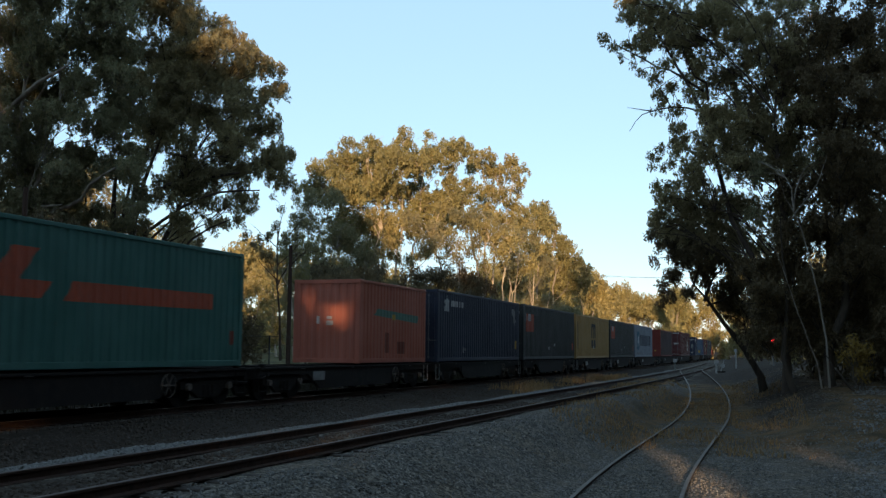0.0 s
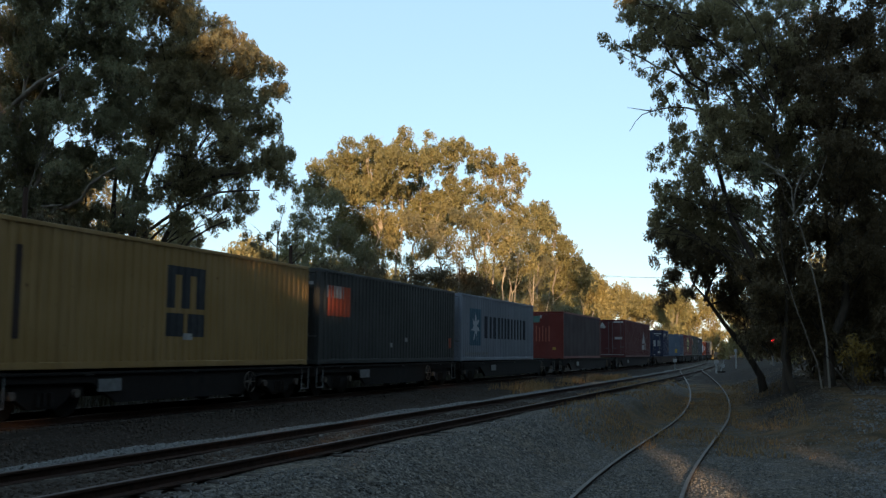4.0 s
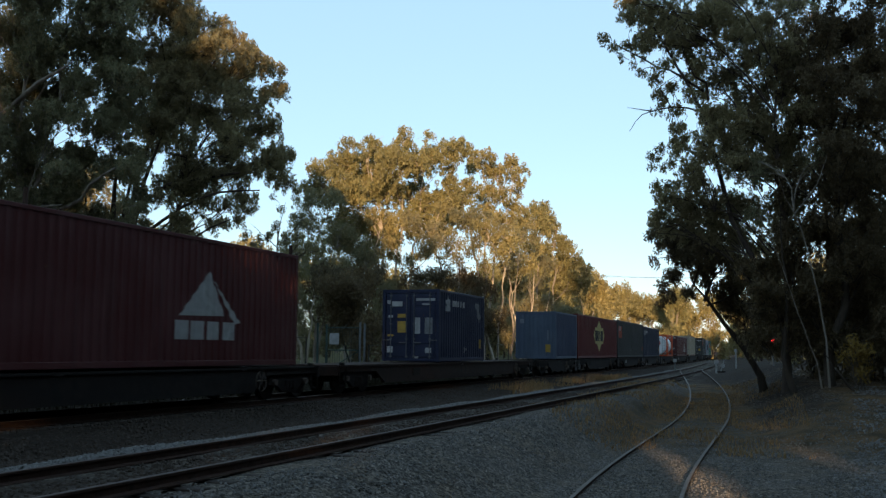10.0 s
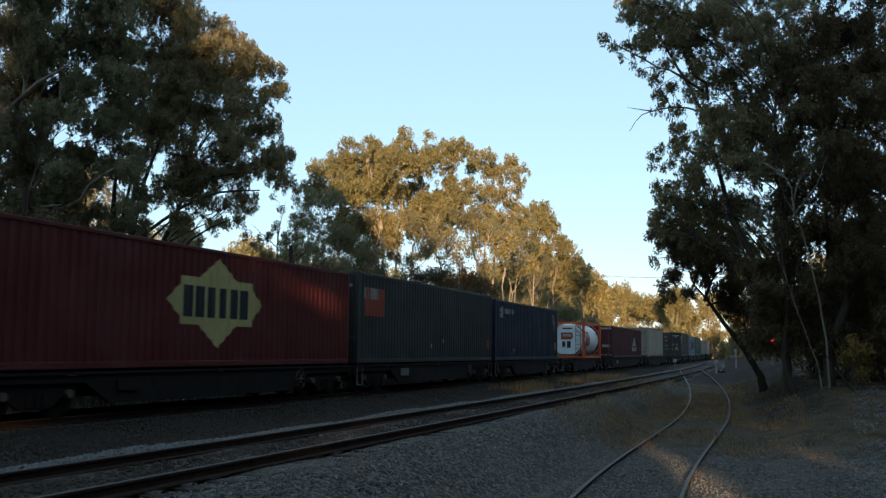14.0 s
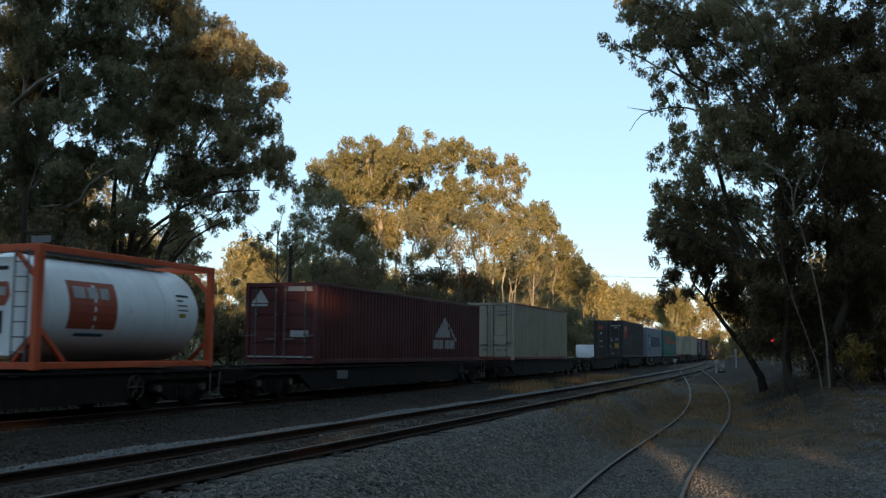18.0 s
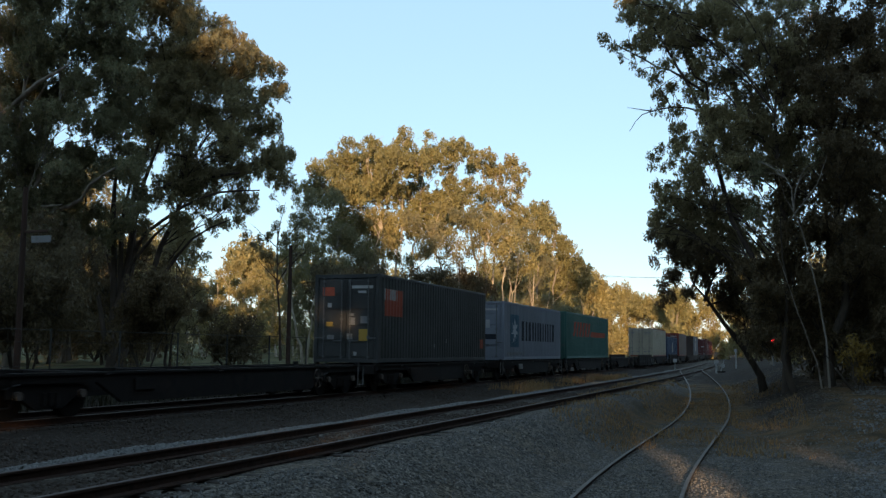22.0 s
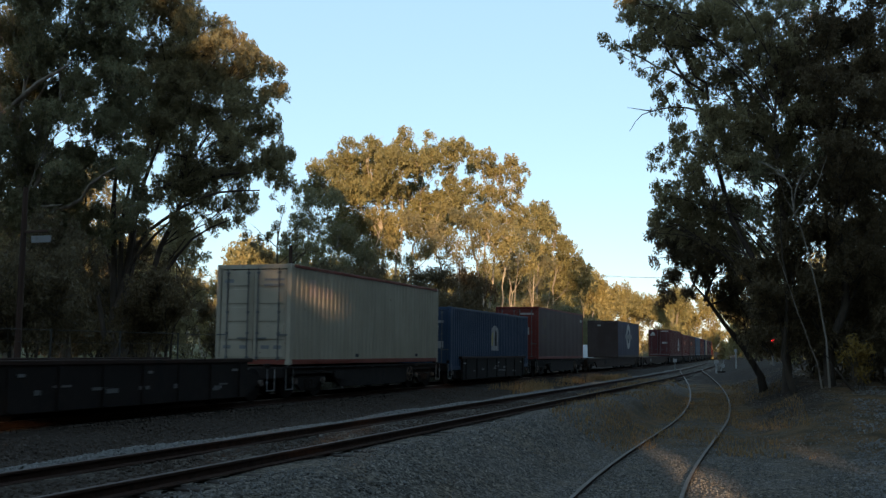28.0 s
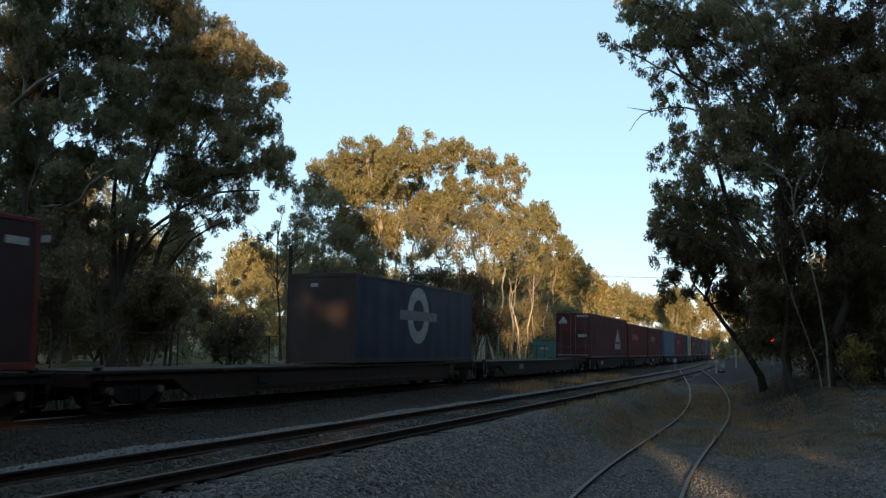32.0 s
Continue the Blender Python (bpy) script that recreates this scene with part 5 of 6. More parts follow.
def build_trees():
    grow("gum_tree", foot(-33.9, 42.9), [(4.4, 18.4, 0.76), (5.2, 17.8, 0.53), (3.7, 17.7, 0.88), (4.7, 16.6, 0.82), (3.4, 16.5, 0.94), (6.2, 16.9, 0.64), (5.5, 15.6, 0.82), (6.9, 15.8, 0.64), (7.8, 15.5, 0.53), (8.2, 14.7, 0.35), (7.1, 14.9, 0.47), (4.4, 15.3, 0.88), (3.2, 15.0, 0.94), (3.8, 13.9, 0.82), (5.6, 14.5, 0.59), (7.7, 14.1, 0.29), (2.1, 18.7, 1.11), (0.6, 18.6, 1.11), (1.9, 16.7, 1.11), (0.4, 16.7, 1.11), (1.7, 14.9, 1.05), (0.5, 14.3, 1.0), (2.4, 13.6, 0.94), (5.3, 13.5, 0.7), (4.4, 12.9, 0.7), (6.6, 13.0, 0.47), (7.3, 12.5, 0.53), (7.9, 12.7, 0.32), (3.3, 12.5, 0.82), (2.1, 12.2, 0.82), (0.9, 12.8, 0.94), (5.7, 12.0, 0.76), (6.6, 11.2, 0.59), (7.5, 10.9, 0.53), (8.4, 11.1, 0.47), (9.0, 10.9, 0.32), (4.8, 11.3, 0.82), (3.6, 11.0, 0.82), (2.5, 10.8, 0.76), (1.5, 11.2, 0.47), (7.8, 10.2, 0.41), (8.7, 9.7, 0.41), (9.4, 9.1, 0.21), (6.9, 10.2, 0.47), (5.9, 10.1, 0.7), (4.7, 9.8, 0.76), (3.5, 9.5, 0.76), (2.2, 9.5, 0.64), (6.3, 9.1, 0.41), (5.3, 8.7, 0.59), (4.2, 8.4, 0.64), (3.0, 8.4, 0.53), (5.8, 7.9, 0.23), (4.7, 7.5, 0.38), (3.6, 7.4, 0.53), (6.7, 8.5, 0.26), (5.5, 7.4, 0.26), (2.6, 7.4, 0.41), (0.3, 20.2, 1.17), (2.1, 20.4, 1.17), (3.6, 19.5, 0.7), (6.8, 13.9, 0.47), (7.4, 13.3, 0.44), (6.5, 12.2, 0.5), (7.7, 11.9, 0.38), (6.0, 13.9, 0.5), (8.4, 10.4, 0.35), (7.2, 11.6, 0.41), (6.7, 16.2, 0.41), (5.8, 16.2, 0.47)], "large spreading gum tree with several leaning trunks", 11, trunks=2, girth=0.24, leaf=0.165, density=1.0, bark=BARK_MID, limbs=(([(-0.1, 0.4), (0.1, 3.3), (0.7, 5.1), (2.1, 6.8), (3.4, 7.9)], 0.16), ([(0.3, 0.4), (1.3, 2.7), (2.4, 4.5), (3.2, 5.7), (4.3, 6.9), (6.1, 7.6)], 0.15), ([(-0.4, 0.4), (-0.8, 3.9), (-1.3, 6.8), (-1.4, 9.5)], 0.14), ([(0.1, 0.4), (0.2, 4.5), (0.3, 7.4), (0.7, 9.5), (0.9, 11.6)], 0.16), ([(-2.4, 0.4), (-2.3, 4.4), (-2.6, 7.4), (-3.1, 9.5)], 0.13), ([(1.7, 0.4), (2.0, 2.7), (2.6, 5.1), (3.9, 6.6)], 0.1), ([(-0.1, 0.5), (-0.2, 7.6), (0.0, 9.2), (0.3, 10.7)], 0.2), ([(0.1, 2.0), (0.8, 7.4), (1.5, 9.9), (2.4, 11.9)], 0.2), ([(0.2, 3.0), (-0.6, 6.2), (0.0, 7.4), (1.3, 8.6), (2.5, 9.5), (3.9, 9.8), (5.4, 10.0), (6.9, 10.2), (7.5, 10.5)], 0.17), ([(0.4, 3.5), (0.8, 6.5), (2.0, 7.4), (3.4, 8.3), (4.9, 9.0), (6.0, 9.1), (7.5, 9.1)], 0.13), ([(2.5, 9.4), (3.6, 10.7), (4.5, 12.0), (5.3, 12.7), (6.5, 13.3)], 0.08), ([(1.8, 11.6), (2.9, 13.5), (3.8, 14.7), (4.9, 15.9), (6.1, 16.7)], 0.08)), clump=1.5, spread=2.4, fill=1, swell=1.13, fore=0.8)
    grow("gum_tree", foot(-35.2, 37.1), [(-0.9, 17.2, 1.19), (0.8, 17.2, 1.19), (2.7, 17.2, 1.19), (4.2, 17.2, 1.06), (-0.8, 15.2, 0.9), (0.6, 14.6, 0.9), (2.2, 15.2, 1.06), (3.9, 15.2, 1.06), (4.4, 13.6, 0.9), (-0.7, 13.5, 0.74), (0.5, 13.3, 0.74), (1.8, 13.8, 0.74), (3.2, 13.0, 0.58), (4.3, 12.2, 0.95), (-0.3, 12.5, 0.42), (2.1, 11.6, 0.64), (3.3, 11.4, 0.69), (4.5, 11.1, 0.69), (-0.3, 11.4, 0.53), (1.1, 11.4, 0.48), (1.7, 10.3, 0.79), (0.4, 10.0, 0.9), (-0.5, 10.3, 0.79), (3.0, 10.0, 0.58), (4.1, 9.5, 0.42), (-0.1, 8.9, 0.9), (1.5, 8.9, 0.9), (2.8, 8.9, 0.58), (3.7, 8.5, 0.42), (-0.1, 7.6, 0.85), (1.3, 7.6, 0.85), (2.6, 7.8, 0.53), (3.4, 7.3, 0.48), (5.2, 8.3, 0.37), (-0.0, 6.5, 0.85), (1.6, 6.5, 0.85), (3.2, 6.4, 0.58), (-1.9, 16.1, 1.06), (-1.7, 13.6, 1.06), (-1.6, 10.8, 1.06), (-1.5, 8.4, 0.95), (0.2, 18.6, 1.19), (2.3, 18.6, 1.19), (5.0, 10.3, 0.58), (5.5, 9.5, 0.53), (4.8, 9.2, 0.42), (6.0, 8.9, 0.42), (5.3, 7.0, 0.34), (4.2, 7.0, 0.37), (6.1, 7.3, 0.37)], "tall gum tree with pale curving limbs", 12, trunks=2, girth=0.24, leaf=0.16, density=1.4, limbs=(([(-1.4, 11.8), (-0.6, 12.1), (0.2, 12.5), (1.2, 13.2), (2.3, 13.6), (3.2, 13.9)], 0.19), ([(-0.0, 6.9), (1.3, 7.3), (2.6, 7.5), (3.4, 7.9), (4.1, 8.7), (5.2, 9.2), (6.0, 9.4)], 0.14), ([(-0.1, 7.6), (1.8, 7.5), (3.1, 7.4)], 0.09), ([(0.5, 12.6), (1.5, 13.0), (2.8, 13.6)], 0.07)), clump=1.5, spread=2.4, fill=1, swell=1.13, fore=2.2)
    grow("slender_gum", foot(-29.9, 52.9), [(-0.3, 9.5, 0.3), (-0.4, 8.5, 0.37), (0.4, 9.0, 0.3), (-1.1, 7.7, 0.44), (-1.7, 7.4, 0.44), (-0.0, 7.4, 0.51), (1.0, 7.8, 0.51), (-0.8, 10.1, 0.2), (1.3, 8.6, 0.41), (0.7, 6.8, 0.54), (-1.0, 6.5, 0.54), (-2.3, 7.8, 0.3), (1.7, 7.1, 0.54)], "slim gum with sparse lacy foliage", 35, trunks=0, girth=0.1, leaf=0.16, density=0.62, bark=BARK_MID, clump=1.6, spread=0.8, stems_at=(([(0.0, 0.4), (-0.1, 3.0), (-0.3, 5.7), (-0.3, 7.4), (-0.1, 8.8), (0.2, 9.8)], 0.07),), limbs=(([(-0.3, 7.1), (-1.1, 7.8), (-1.8, 8.5)], 0.03), ([(-0.3, 7.1), (0.5, 8.0), (1.1, 8.7)], 0.03), ([(-0.2, 5.1), (-1.2, 6.1), (-1.7, 7.1)], 0.035)))
    grow("gum_tree", foot(-36.5, 84.6), [(-6.3, 16.8, 1.14), (-7.1, 15.3, 1.04), (-5.0, 17.9, 1.35), (-4.0, 19.4, 0.88), (-3.6, 16.8, 1.55), (-2.1, 20.0, 0.93), (-2.5, 18.3, 1.55), (-1.2, 16.6, 1.55), (-0.3, 19.1, 1.14), (0.3, 17.5, 1.55), (1.3, 20.8, 0.47), (1.2, 19.8, 0.83), (2.4, 18.4, 1.35), (3.4, 20.6, 0.47), (3.6, 19.5, 0.93), (4.9, 18.5, 1.24), (6.3, 18.8, 1.04), (-4.9, 15.1, 1.66), (-2.8, 14.7, 1.76), (-0.7, 15.0, 1.55), (1.5, 15.7, 1.24), (3.0, 14.4, 1.24), (4.6, 14.1, 1.55), (6.2, 14.6, 1.24), (-4.9, 12.7, 1.45), (-2.8, 12.6, 1.66), (-0.8, 12.5, 1.35), (1.3, 12.9, 0.93), (4.0, 12.1, 1.35), (5.6, 12.5, 1.04), (-2.2, 10.4, 0.93), (-4.2, 10.8, 1.04), (-5.6, 11.1, 0.83), (2.4, 17.5, 0.83), (5.5, 17.3, 0.52), (4.1, 15.4, 0.73), (0.4, 11.2, 0.73), (5.5, 16.1, 0.73), (7.0, 16.3, 0.62), (2.4, 16.5, 0.67), (2.2, 11.5, 0.67), (2.7, 12.8, 0.78), (0.4, 9.3, 0.62), (3.6, 9.6, 0.62), (2.2, 9.3, 0.47), (-2.7, 8.8, 0.62), (-1.2, 9.9, 0.62)], "broad golden-lit gum tree with forked pale trunks", 13, trunks=3, girth=0.22, leaf=0.23, density=0.95, clump=1.5, bark=BARK_PALE, mat=LEAF_GOLD, spread=3.2, fill=1, swell=1.13)
    grow("gum_tree", foot(-30.0, 91.3), [(-0.2, 19.3, 0.97), (1.5, 18.2, 1.19), (2.9, 19.2, 0.76), (3.7, 18.0, 0.65), (3.4, 16.6, 0.54), (1.0, 16.4, 0.81), (3.0, 14.9, 0.76), (2.0, 15.8, 0.65), (-0.4, 16.1, 0.7), (0.3, 14.4, 0.76), (-1.2, 13.1, 0.76), (2.9, 13.1, 0.7), (0.9, 11.7, 0.76), (-0.9, 18.6, 0.54), (4.0, 13.4, 0.87), (2.6, 10.6, 0.65), (1.5, 13.4, 0.65)], "open-crowned gum tree with pale upright trunk", 14, trunks=3, girth=0.2, leaf=0.23, density=1.0, clump=1.65, bark=BARK_PALE, mat=LEAF_GOLD, spread=2.2, fill=1, swell=1.13)
    grow("gum_tree", foot(-29.9, 111.6), [(-0.0, 16.9, 1.55), (1.7, 15.9, 1.04), (-1.6, 15.6, 0.91), (0.8, 15.0, 1.17), (2.3, 13.4, 0.91), (3.4, 12.9, 0.78), (-0.7, 13.5, 0.97), (0.6, 12.2, 1.04), (-2.3, 13.5, 0.78), (2.3, 10.9, 1.55), (4.0, 11.0, 1.17), (0.6, 9.7, 1.43), (3.9, 9.0, 1.55), (5.5, 9.7, 0.65), (5.8, 8.7, 0.91)], "smaller golden-lit gum tree beside the line", 15, trunks=2, girth=0.18, leaf=0.26, density=1.1, mat=LEAF_GOLD, clump=1.65, spread=2.2, fill=1, swell=1.13)
    grow("gum_tree", foot(-1.3, 44.3), [(-6.4, 16.4, 0.43), (-6.6, 15.6, 0.26), (-5.9, 16.0, 0.47), (-5.2, 16.2, 0.61), (-4.2, 16.1, 0.71), (-5.4, 15.4, 0.38), (-7.4, 14.8, 0.19), (-7.0, 14.5, 0.14), (-6.3, 14.8, 0.26), (-5.7, 14.8, 0.28), (-4.7, 14.9, 0.52), (-3.7, 15.1, 0.66), (-6.0, 13.4, 0.17), (-5.2, 13.3, 0.26), (-5.4, 12.9, 0.17), (-4.8, 12.8, 0.28), (-4.3, 13.1, 0.24), (-3.0, 15.6, 0.71), (-3.2, 14.1, 0.52), (-3.6, 13.6, 0.24), (-4.2, 12.2, 0.24), (-3.8, 12.5, 0.19), (-4.5, 11.7, 0.17), (-4.2, 11.2, 0.24), (-3.5, 11.5, 0.35), (-4.5, 11.0, 0.21), (-3.9, 10.7, 0.35), (-3.1, 10.8, 0.38), (-4.7, 10.6, 0.14), (-5.1, 10.0, 0.24), (-4.8, 9.7, 0.14), (-4.5, 10.0, 0.21), (-3.5, 9.8, 0.43), (-3.0, 10.0, 0.38), (-4.8, 9.3, 0.17), (-5.0, 8.7, 0.17), (-4.5, 8.7, 0.26), (-3.9, 9.0, 0.47), (-3.3, 8.8, 0.57), (-4.8, 8.0, 0.26), (-4.1, 8.1, 0.43), (-3.4, 7.8, 0.61), (-5.0, 7.6, 0.26), (-5.4, 7.1, 0.17), (-4.5, 7.1, 0.47), (-3.6, 7.0, 0.61), (-2.5, 16.3, 0.71), (-2.0, 14.6, 0.76), (-2.5, 13.1, 0.57), (-2.1, 11.9, 0.57), (-2.3, 10.6, 0.66), (-2.1, 9.2, 0.76), (-2.1, 7.7, 0.76), (-2.4, 6.5, 0.71), (-0.8, 15.8, 0.8), (-0.8, 14.1, 0.76), (-1.1, 12.6, 0.76), (-1.1, 10.9, 0.76), (-0.9, 9.2, 0.76), (-1.0, 7.5, 0.76), (0.7, 16.4, 0.85), (0.6, 14.5, 0.8), (0.2, 12.6, 0.71), (0.3, 11.2, 0.66), (0.4, 9.5, 0.8), (0.5, 7.8, 0.8), (-1.2, 6.1, 0.71), (0.2, 6.1, 0.76), (-5.4, 17.3, 0.59), (-3.7, 17.3, 0.83), (-1.7, 17.3, 0.83), (0.2, 17.6, 0.83), (0.7, 10.6, 0.61), (-0.2, 10.3, 0.57), (0.6, 13.8, 0.66), (-1.8, 13.5, 0.47), (-1.6, 10.2, 0.52), (-0.4, 11.6, 0.61)], "tall shaded gum tree with drooping foliage", 16, trunks=0, girth=0.3, leaf=0.15, density=1.0, bark=BARK_MID, clump=1.5, spread=1.8, fill=1, swell=1.08, stems_at=(([(0.15, -0.4), (0.1, 3), (0.2, 6), (-0.2, 9), (-0.3, 12), (-0.1, 15.5)], 0.2), ([(1.9, -0.4), (1.95, 3), (1.8, 6), (1.6, 10), (1.0, 15)], 0.17)), limbs=(([(0.1, 3.0), (-0.9, 5.2), (-1.9, 6.5), (-2.6, 9.4), (-3.0, 11.1), (-3.4, 12.0), (-3.9, 13.1), (-4.5, 13.9), (-5.0, 14.8), (-5.4, 15.4)], 0.13), ([(-3.1, 12.8), (-3.9, 13.2), (-4.5, 13.6), (-5.2, 13.7), (-5.9, 14.1), (-6.5, 14.3), (-7.1, 14.6)], 0.06), ([(-3.0, 11.7), (-3.6, 12.0), (-4.6, 12.0), (-5.4, 11.8), (-6.1, 11.5), (-6.5, 10.8)], 0.045), ([(-5.3, 11.9), (-5.9, 11.9), (-6.5, 11.9)], 0.03), ([(-4.5, 12.0), (-5.0, 12.7), (-5.4, 13.1), (-6.0, 13.4)], 0.025), ([(-2.7, 9.8), (-3.3, 10.0), (-4.1, 10.1), (-4.7, 10.1)], 0.05), ([(-2.9, 12.4), (-3.1, 13.1), (-3.6, 13.3), (-4.1, 14.1), (-4.3, 14.7)], 0.06)))
    grow("gum_tree", foot(0.5, 42.9), [(-2.6, 4.6, 0.63), (-1.5, 4.6, 0.63), (-2.6, 3.3, 0.63), (-1.7, 2.8, 0.54), (-0.6, 4.2, 0.72), (0.8, 4.7, 0.77), (1.9, 4.9, 0.77), (-0.4, 2.8, 0.59), (1.0, 2.9, 0.72), (2.1, 2.9, 0.72), (-1.1, 1.8, 0.41), (0.3, 1.9, 0.5), (2.1, 1.5, 0.63), (1.4, 1.1, 0.41), (0.4, 6.0, 0.77), (1.8, 6.3, 0.77), (0.2, 7.6, 0.77), (1.6, 7.9, 0.77), (0.0, 9.2, 0.72), (1.4, 9.5, 0.77), (2.3, 8.8, 0.63), (-0.4, 10.9, 0.72), (1.0, 11.1, 0.77), (2.3, 11.1, 0.72), (-0.1, 12.5, 0.68), (1.3, 12.8, 0.77), (2.4, 13.0, 0.72), (-0.1, 14.4, 0.77), (1.3, 14.7, 0.81), (2.5, 14.9, 0.72), (-1.4, 5.8, 0.63), (-0.5, 6.5, 0.63), (-0.9, 8.1, 0.63), (2.6, 16.3, 0.86), (0.7, 16.3, 0.86), (-2.7, 1.9, 0.41), (-2.1, 1.5, 0.32)], "dense dark gum tree with stout trunk", 17, trunks=1, girth=0.2, leaf=0.16, density=1.2, mat=LEAF_SHADED, bark=BARK_DARK, clump=1.75, spread=1.8, fill=1, swell=1.15, stems_at=(([(-1.4, -0.4), (-1.9, 1.0), (-1.9, 1.9), (-1.8, 2.8), (-1.8, 4.2), (-2.0, 5.5), (-2.1, 6.9)], 0.13),), limbs=(([(-0.2, 3.8), (0.3, 5.6), (0.6, 7.9)], 0.1),))
    grow("gum_tree", foot(-2.7, 49.1), [(-4.4, 7.9, 0.24), (-4.8, 7.4, 0.19), (-4.0, 7.3, 0.4), (-4.8, 6.2, 0.13), (-3.4, 7.1, 0.53), (-2.6, 7.3, 0.69), (-3.8, 6.3, 0.29), (-2.9, 6.3, 0.58), (-2.1, 6.6, 0.69), (-3.5, 5.5, 0.26), (-3.9, 5.7, 0.16), (-4.2, 4.2, 0.19), (-4.1, 4.7, 0.16), (-4.4, 5.1, 0.16), (-3.3, 4.7, 0.19), (-2.1, 5.6, 0.37), (-1.3, 6.1, 0.69), (-2.1, 5.1, 0.16), (-1.1, 5.0, 0.37), (-0.6, 4.1, 0.58), (-0.2, 5.3, 0.69), (0.2, 3.7, 0.63), (0.3, 2.7, 0.48)], "leaning gum tree with low drooping boughs", 18, trunks=0, girth=0.3, leaf=0.16, density=1.4, mat=LEAF_SHADED, bark=BARK_DARK, clump=1.65, spread=1.2, fill=1, swell=1.13, stems_at=(([(0.5, -0.4), (0.2, 1.1), (-0.2, 1.6), (-0.7, 2.4), (-1.2, 2.9), (-1.9, 3.8), (-2.3, 4.4), (-2.9, 5.0), (-3.2, 5.4)], 0.2),), limbs=(([(-2.3, 4.4), (-2.2, 5.0), (-1.9, 5.6), (-1.4, 6.1)], 0.09), ([(-2.9, 5.0), (-2.6, 5.8), (-2.8, 6.6)], 0.06), ([(-2.2, 4.2), (-1.6, 4.4), (-0.9, 4.8)], 0.06)))

    grow("gum_tree", foot(-37.4, 72.0), [(-0.9, 10.4, 1.8), (1.4, 9.6, 1.8), (-2.3, 7.3, 1.8), (0.5, 6.9, 2.0), (3.6, 7.8, 1.8), (2.3, 5.0, 1.8), (-1.4, 4.6, 1.8), (5.0, 5.6, 1.4), (-1.0, 12.6, 1.4), (0.9, 12.9, 1.3)], "mid-height grey-green gum in front of the golden trees", 20, trunks=2, girth=0.16, leaf=0.19, density=0.7, clump=2.0)
    for x, y, k in ((-49, 41, 21), (-54, 50, 22), (-46, 53, 23)):
        grow("gum_tree", foot(x, y), [(-2.5, 6, 2.0), (0, 8, 2.4), (2.5, 5.5, 2.0), (-1, 11.5, 2.3), (2, 10.5, 2.2), (-3, 9, 2.0), (0.5, 4, 1.8)], "gum tree in the wood behind the large trees", k, trunks=2, girth=0.18, leaf=0.26, density=0.8)
    # dense dark gums that back the near pair
    grow("gum_tree", foot(4.5, 51.0), [(-3.5, 16, 2.2), (-0.5, 17, 2.4), (2.5, 16, 2.4), (-4.2, 12.5, 2.2), (-1.5, 13, 2.3), (1.5, 12.5, 2.4), (4.2, 13, 2.4), (-3.5, 9, 2.2), (-0.5, 9.5, 2.3), (2.5, 9, 2.4), (-2.5, 5.8, 2.0), (0.8, 5.6, 2.2), (3.6, 5.8, 2.2), (-0.8, 2.8, 1.6), (2.2, 2.8, 1.8)], "dense gum tree behind the near trees", 30, trunks=2, girth=0.24, leaf=0.22, density=0.75, mat=LEAF_SHADED, bark=BARK_DARK)
    # slender pale-stemmed gums among the scrub
    for k, (a, b, h) in enumerate(((-7.4, 80, 10), (-4.6, 84, 12), (-1.3, 79, 11), (1.2, 86, 13), (2.6, 84, 12), (4.4, 82, 11), (6.4, 90, 12), (7.6, 94, 11), (9.6, 98, 10), (-9.8, 72, 8))):
        q = RIGHT * a + DEEP * b
        grow("slender_gum", foot(q.x, q.y), [(-0.9, h, 1.1), (0.8, h * 0.93, 1.1), (0.1, h * 0.8, 1.0), (-1.1, h * 0.72, 0.8)], "slender gum with pale sunlit stems", 40 + k, trunks=2, girth=0.12, leaf=0.24, density=0.7, mat=LEAF_GOLD if k % 2 else LEAF, bark=BARK_PALE if k % 2 else BARK)
    grow("gum_tree", foot(1.6, 41.8), [(-3.9, 6.6, 0.39), (-3.6, 8.7, 0.44), (-1.2, 9.1, 0.35)], "slender leaning gum with pale bark", 19, trunks=0, girth=0.12, leaf=0.17, density=0.7, bark=BARK, stems_at=(([(-1.5, -0.3), (-1.7, 1.0), (-2.0, 1.7), (-2.2, 2.3), (-2.5, 2.9), (-2.7, 3.6), (-2.9, 4.2), (-3.2, 5.0), (-3.6, 5.9), (-3.9, 6.5)], 0.034), ([(-1.2, -0.3), (-1.3, 1.5), (-1.5, 3.2), (-1.8, 4.1), (-2.0, 5.0), (-2.1, 5.4), (-2.3, 6.1), (-2.5, 6.6), (-2.9, 7.1), (-3.1, 7.5), (-3.3, 8.2), (-3.4, 8.7)], 0.042)), limbs=(([(-2.5, 6.6), (-2.1, 7.2), (-1.6, 7.9), (-1.4, 8.5), (-1.3, 9.0)], 0.034),))


build_ground()
build_track("track_main", "main line track with rusty rails on dark ballast", main_x, lambda y: 0.0, -460, 330, 8, 120, 4.0)
build_track("track_loop", "loop line track with worn rails on old sleepers", loop_x, lambda y: 0.0, -40, 238, 2, 130, 2.0, sunk=0.235, top=RAIL_DULL)
build_track("track_spur", "disused spur track curving through dry grass", spur_x, spur_z, 2, 88, 6, 84, 1.0, 0.235, top=RAIL_SPUR)
load_train()
gate()
hut()
ute()
signal()
point_lever()
lineside_pole(-22.1, 39.8, 5.7, "slim dark timber post")
lineside_pole(-23.0, 24.5, 6.0, "red-brown timber post with a dull plate", 4.6)
fence([(-21.5, 8.0), (-21.3, 24.0), (-21.1, 39.6)], "sagging wire fence on grey steel posts")
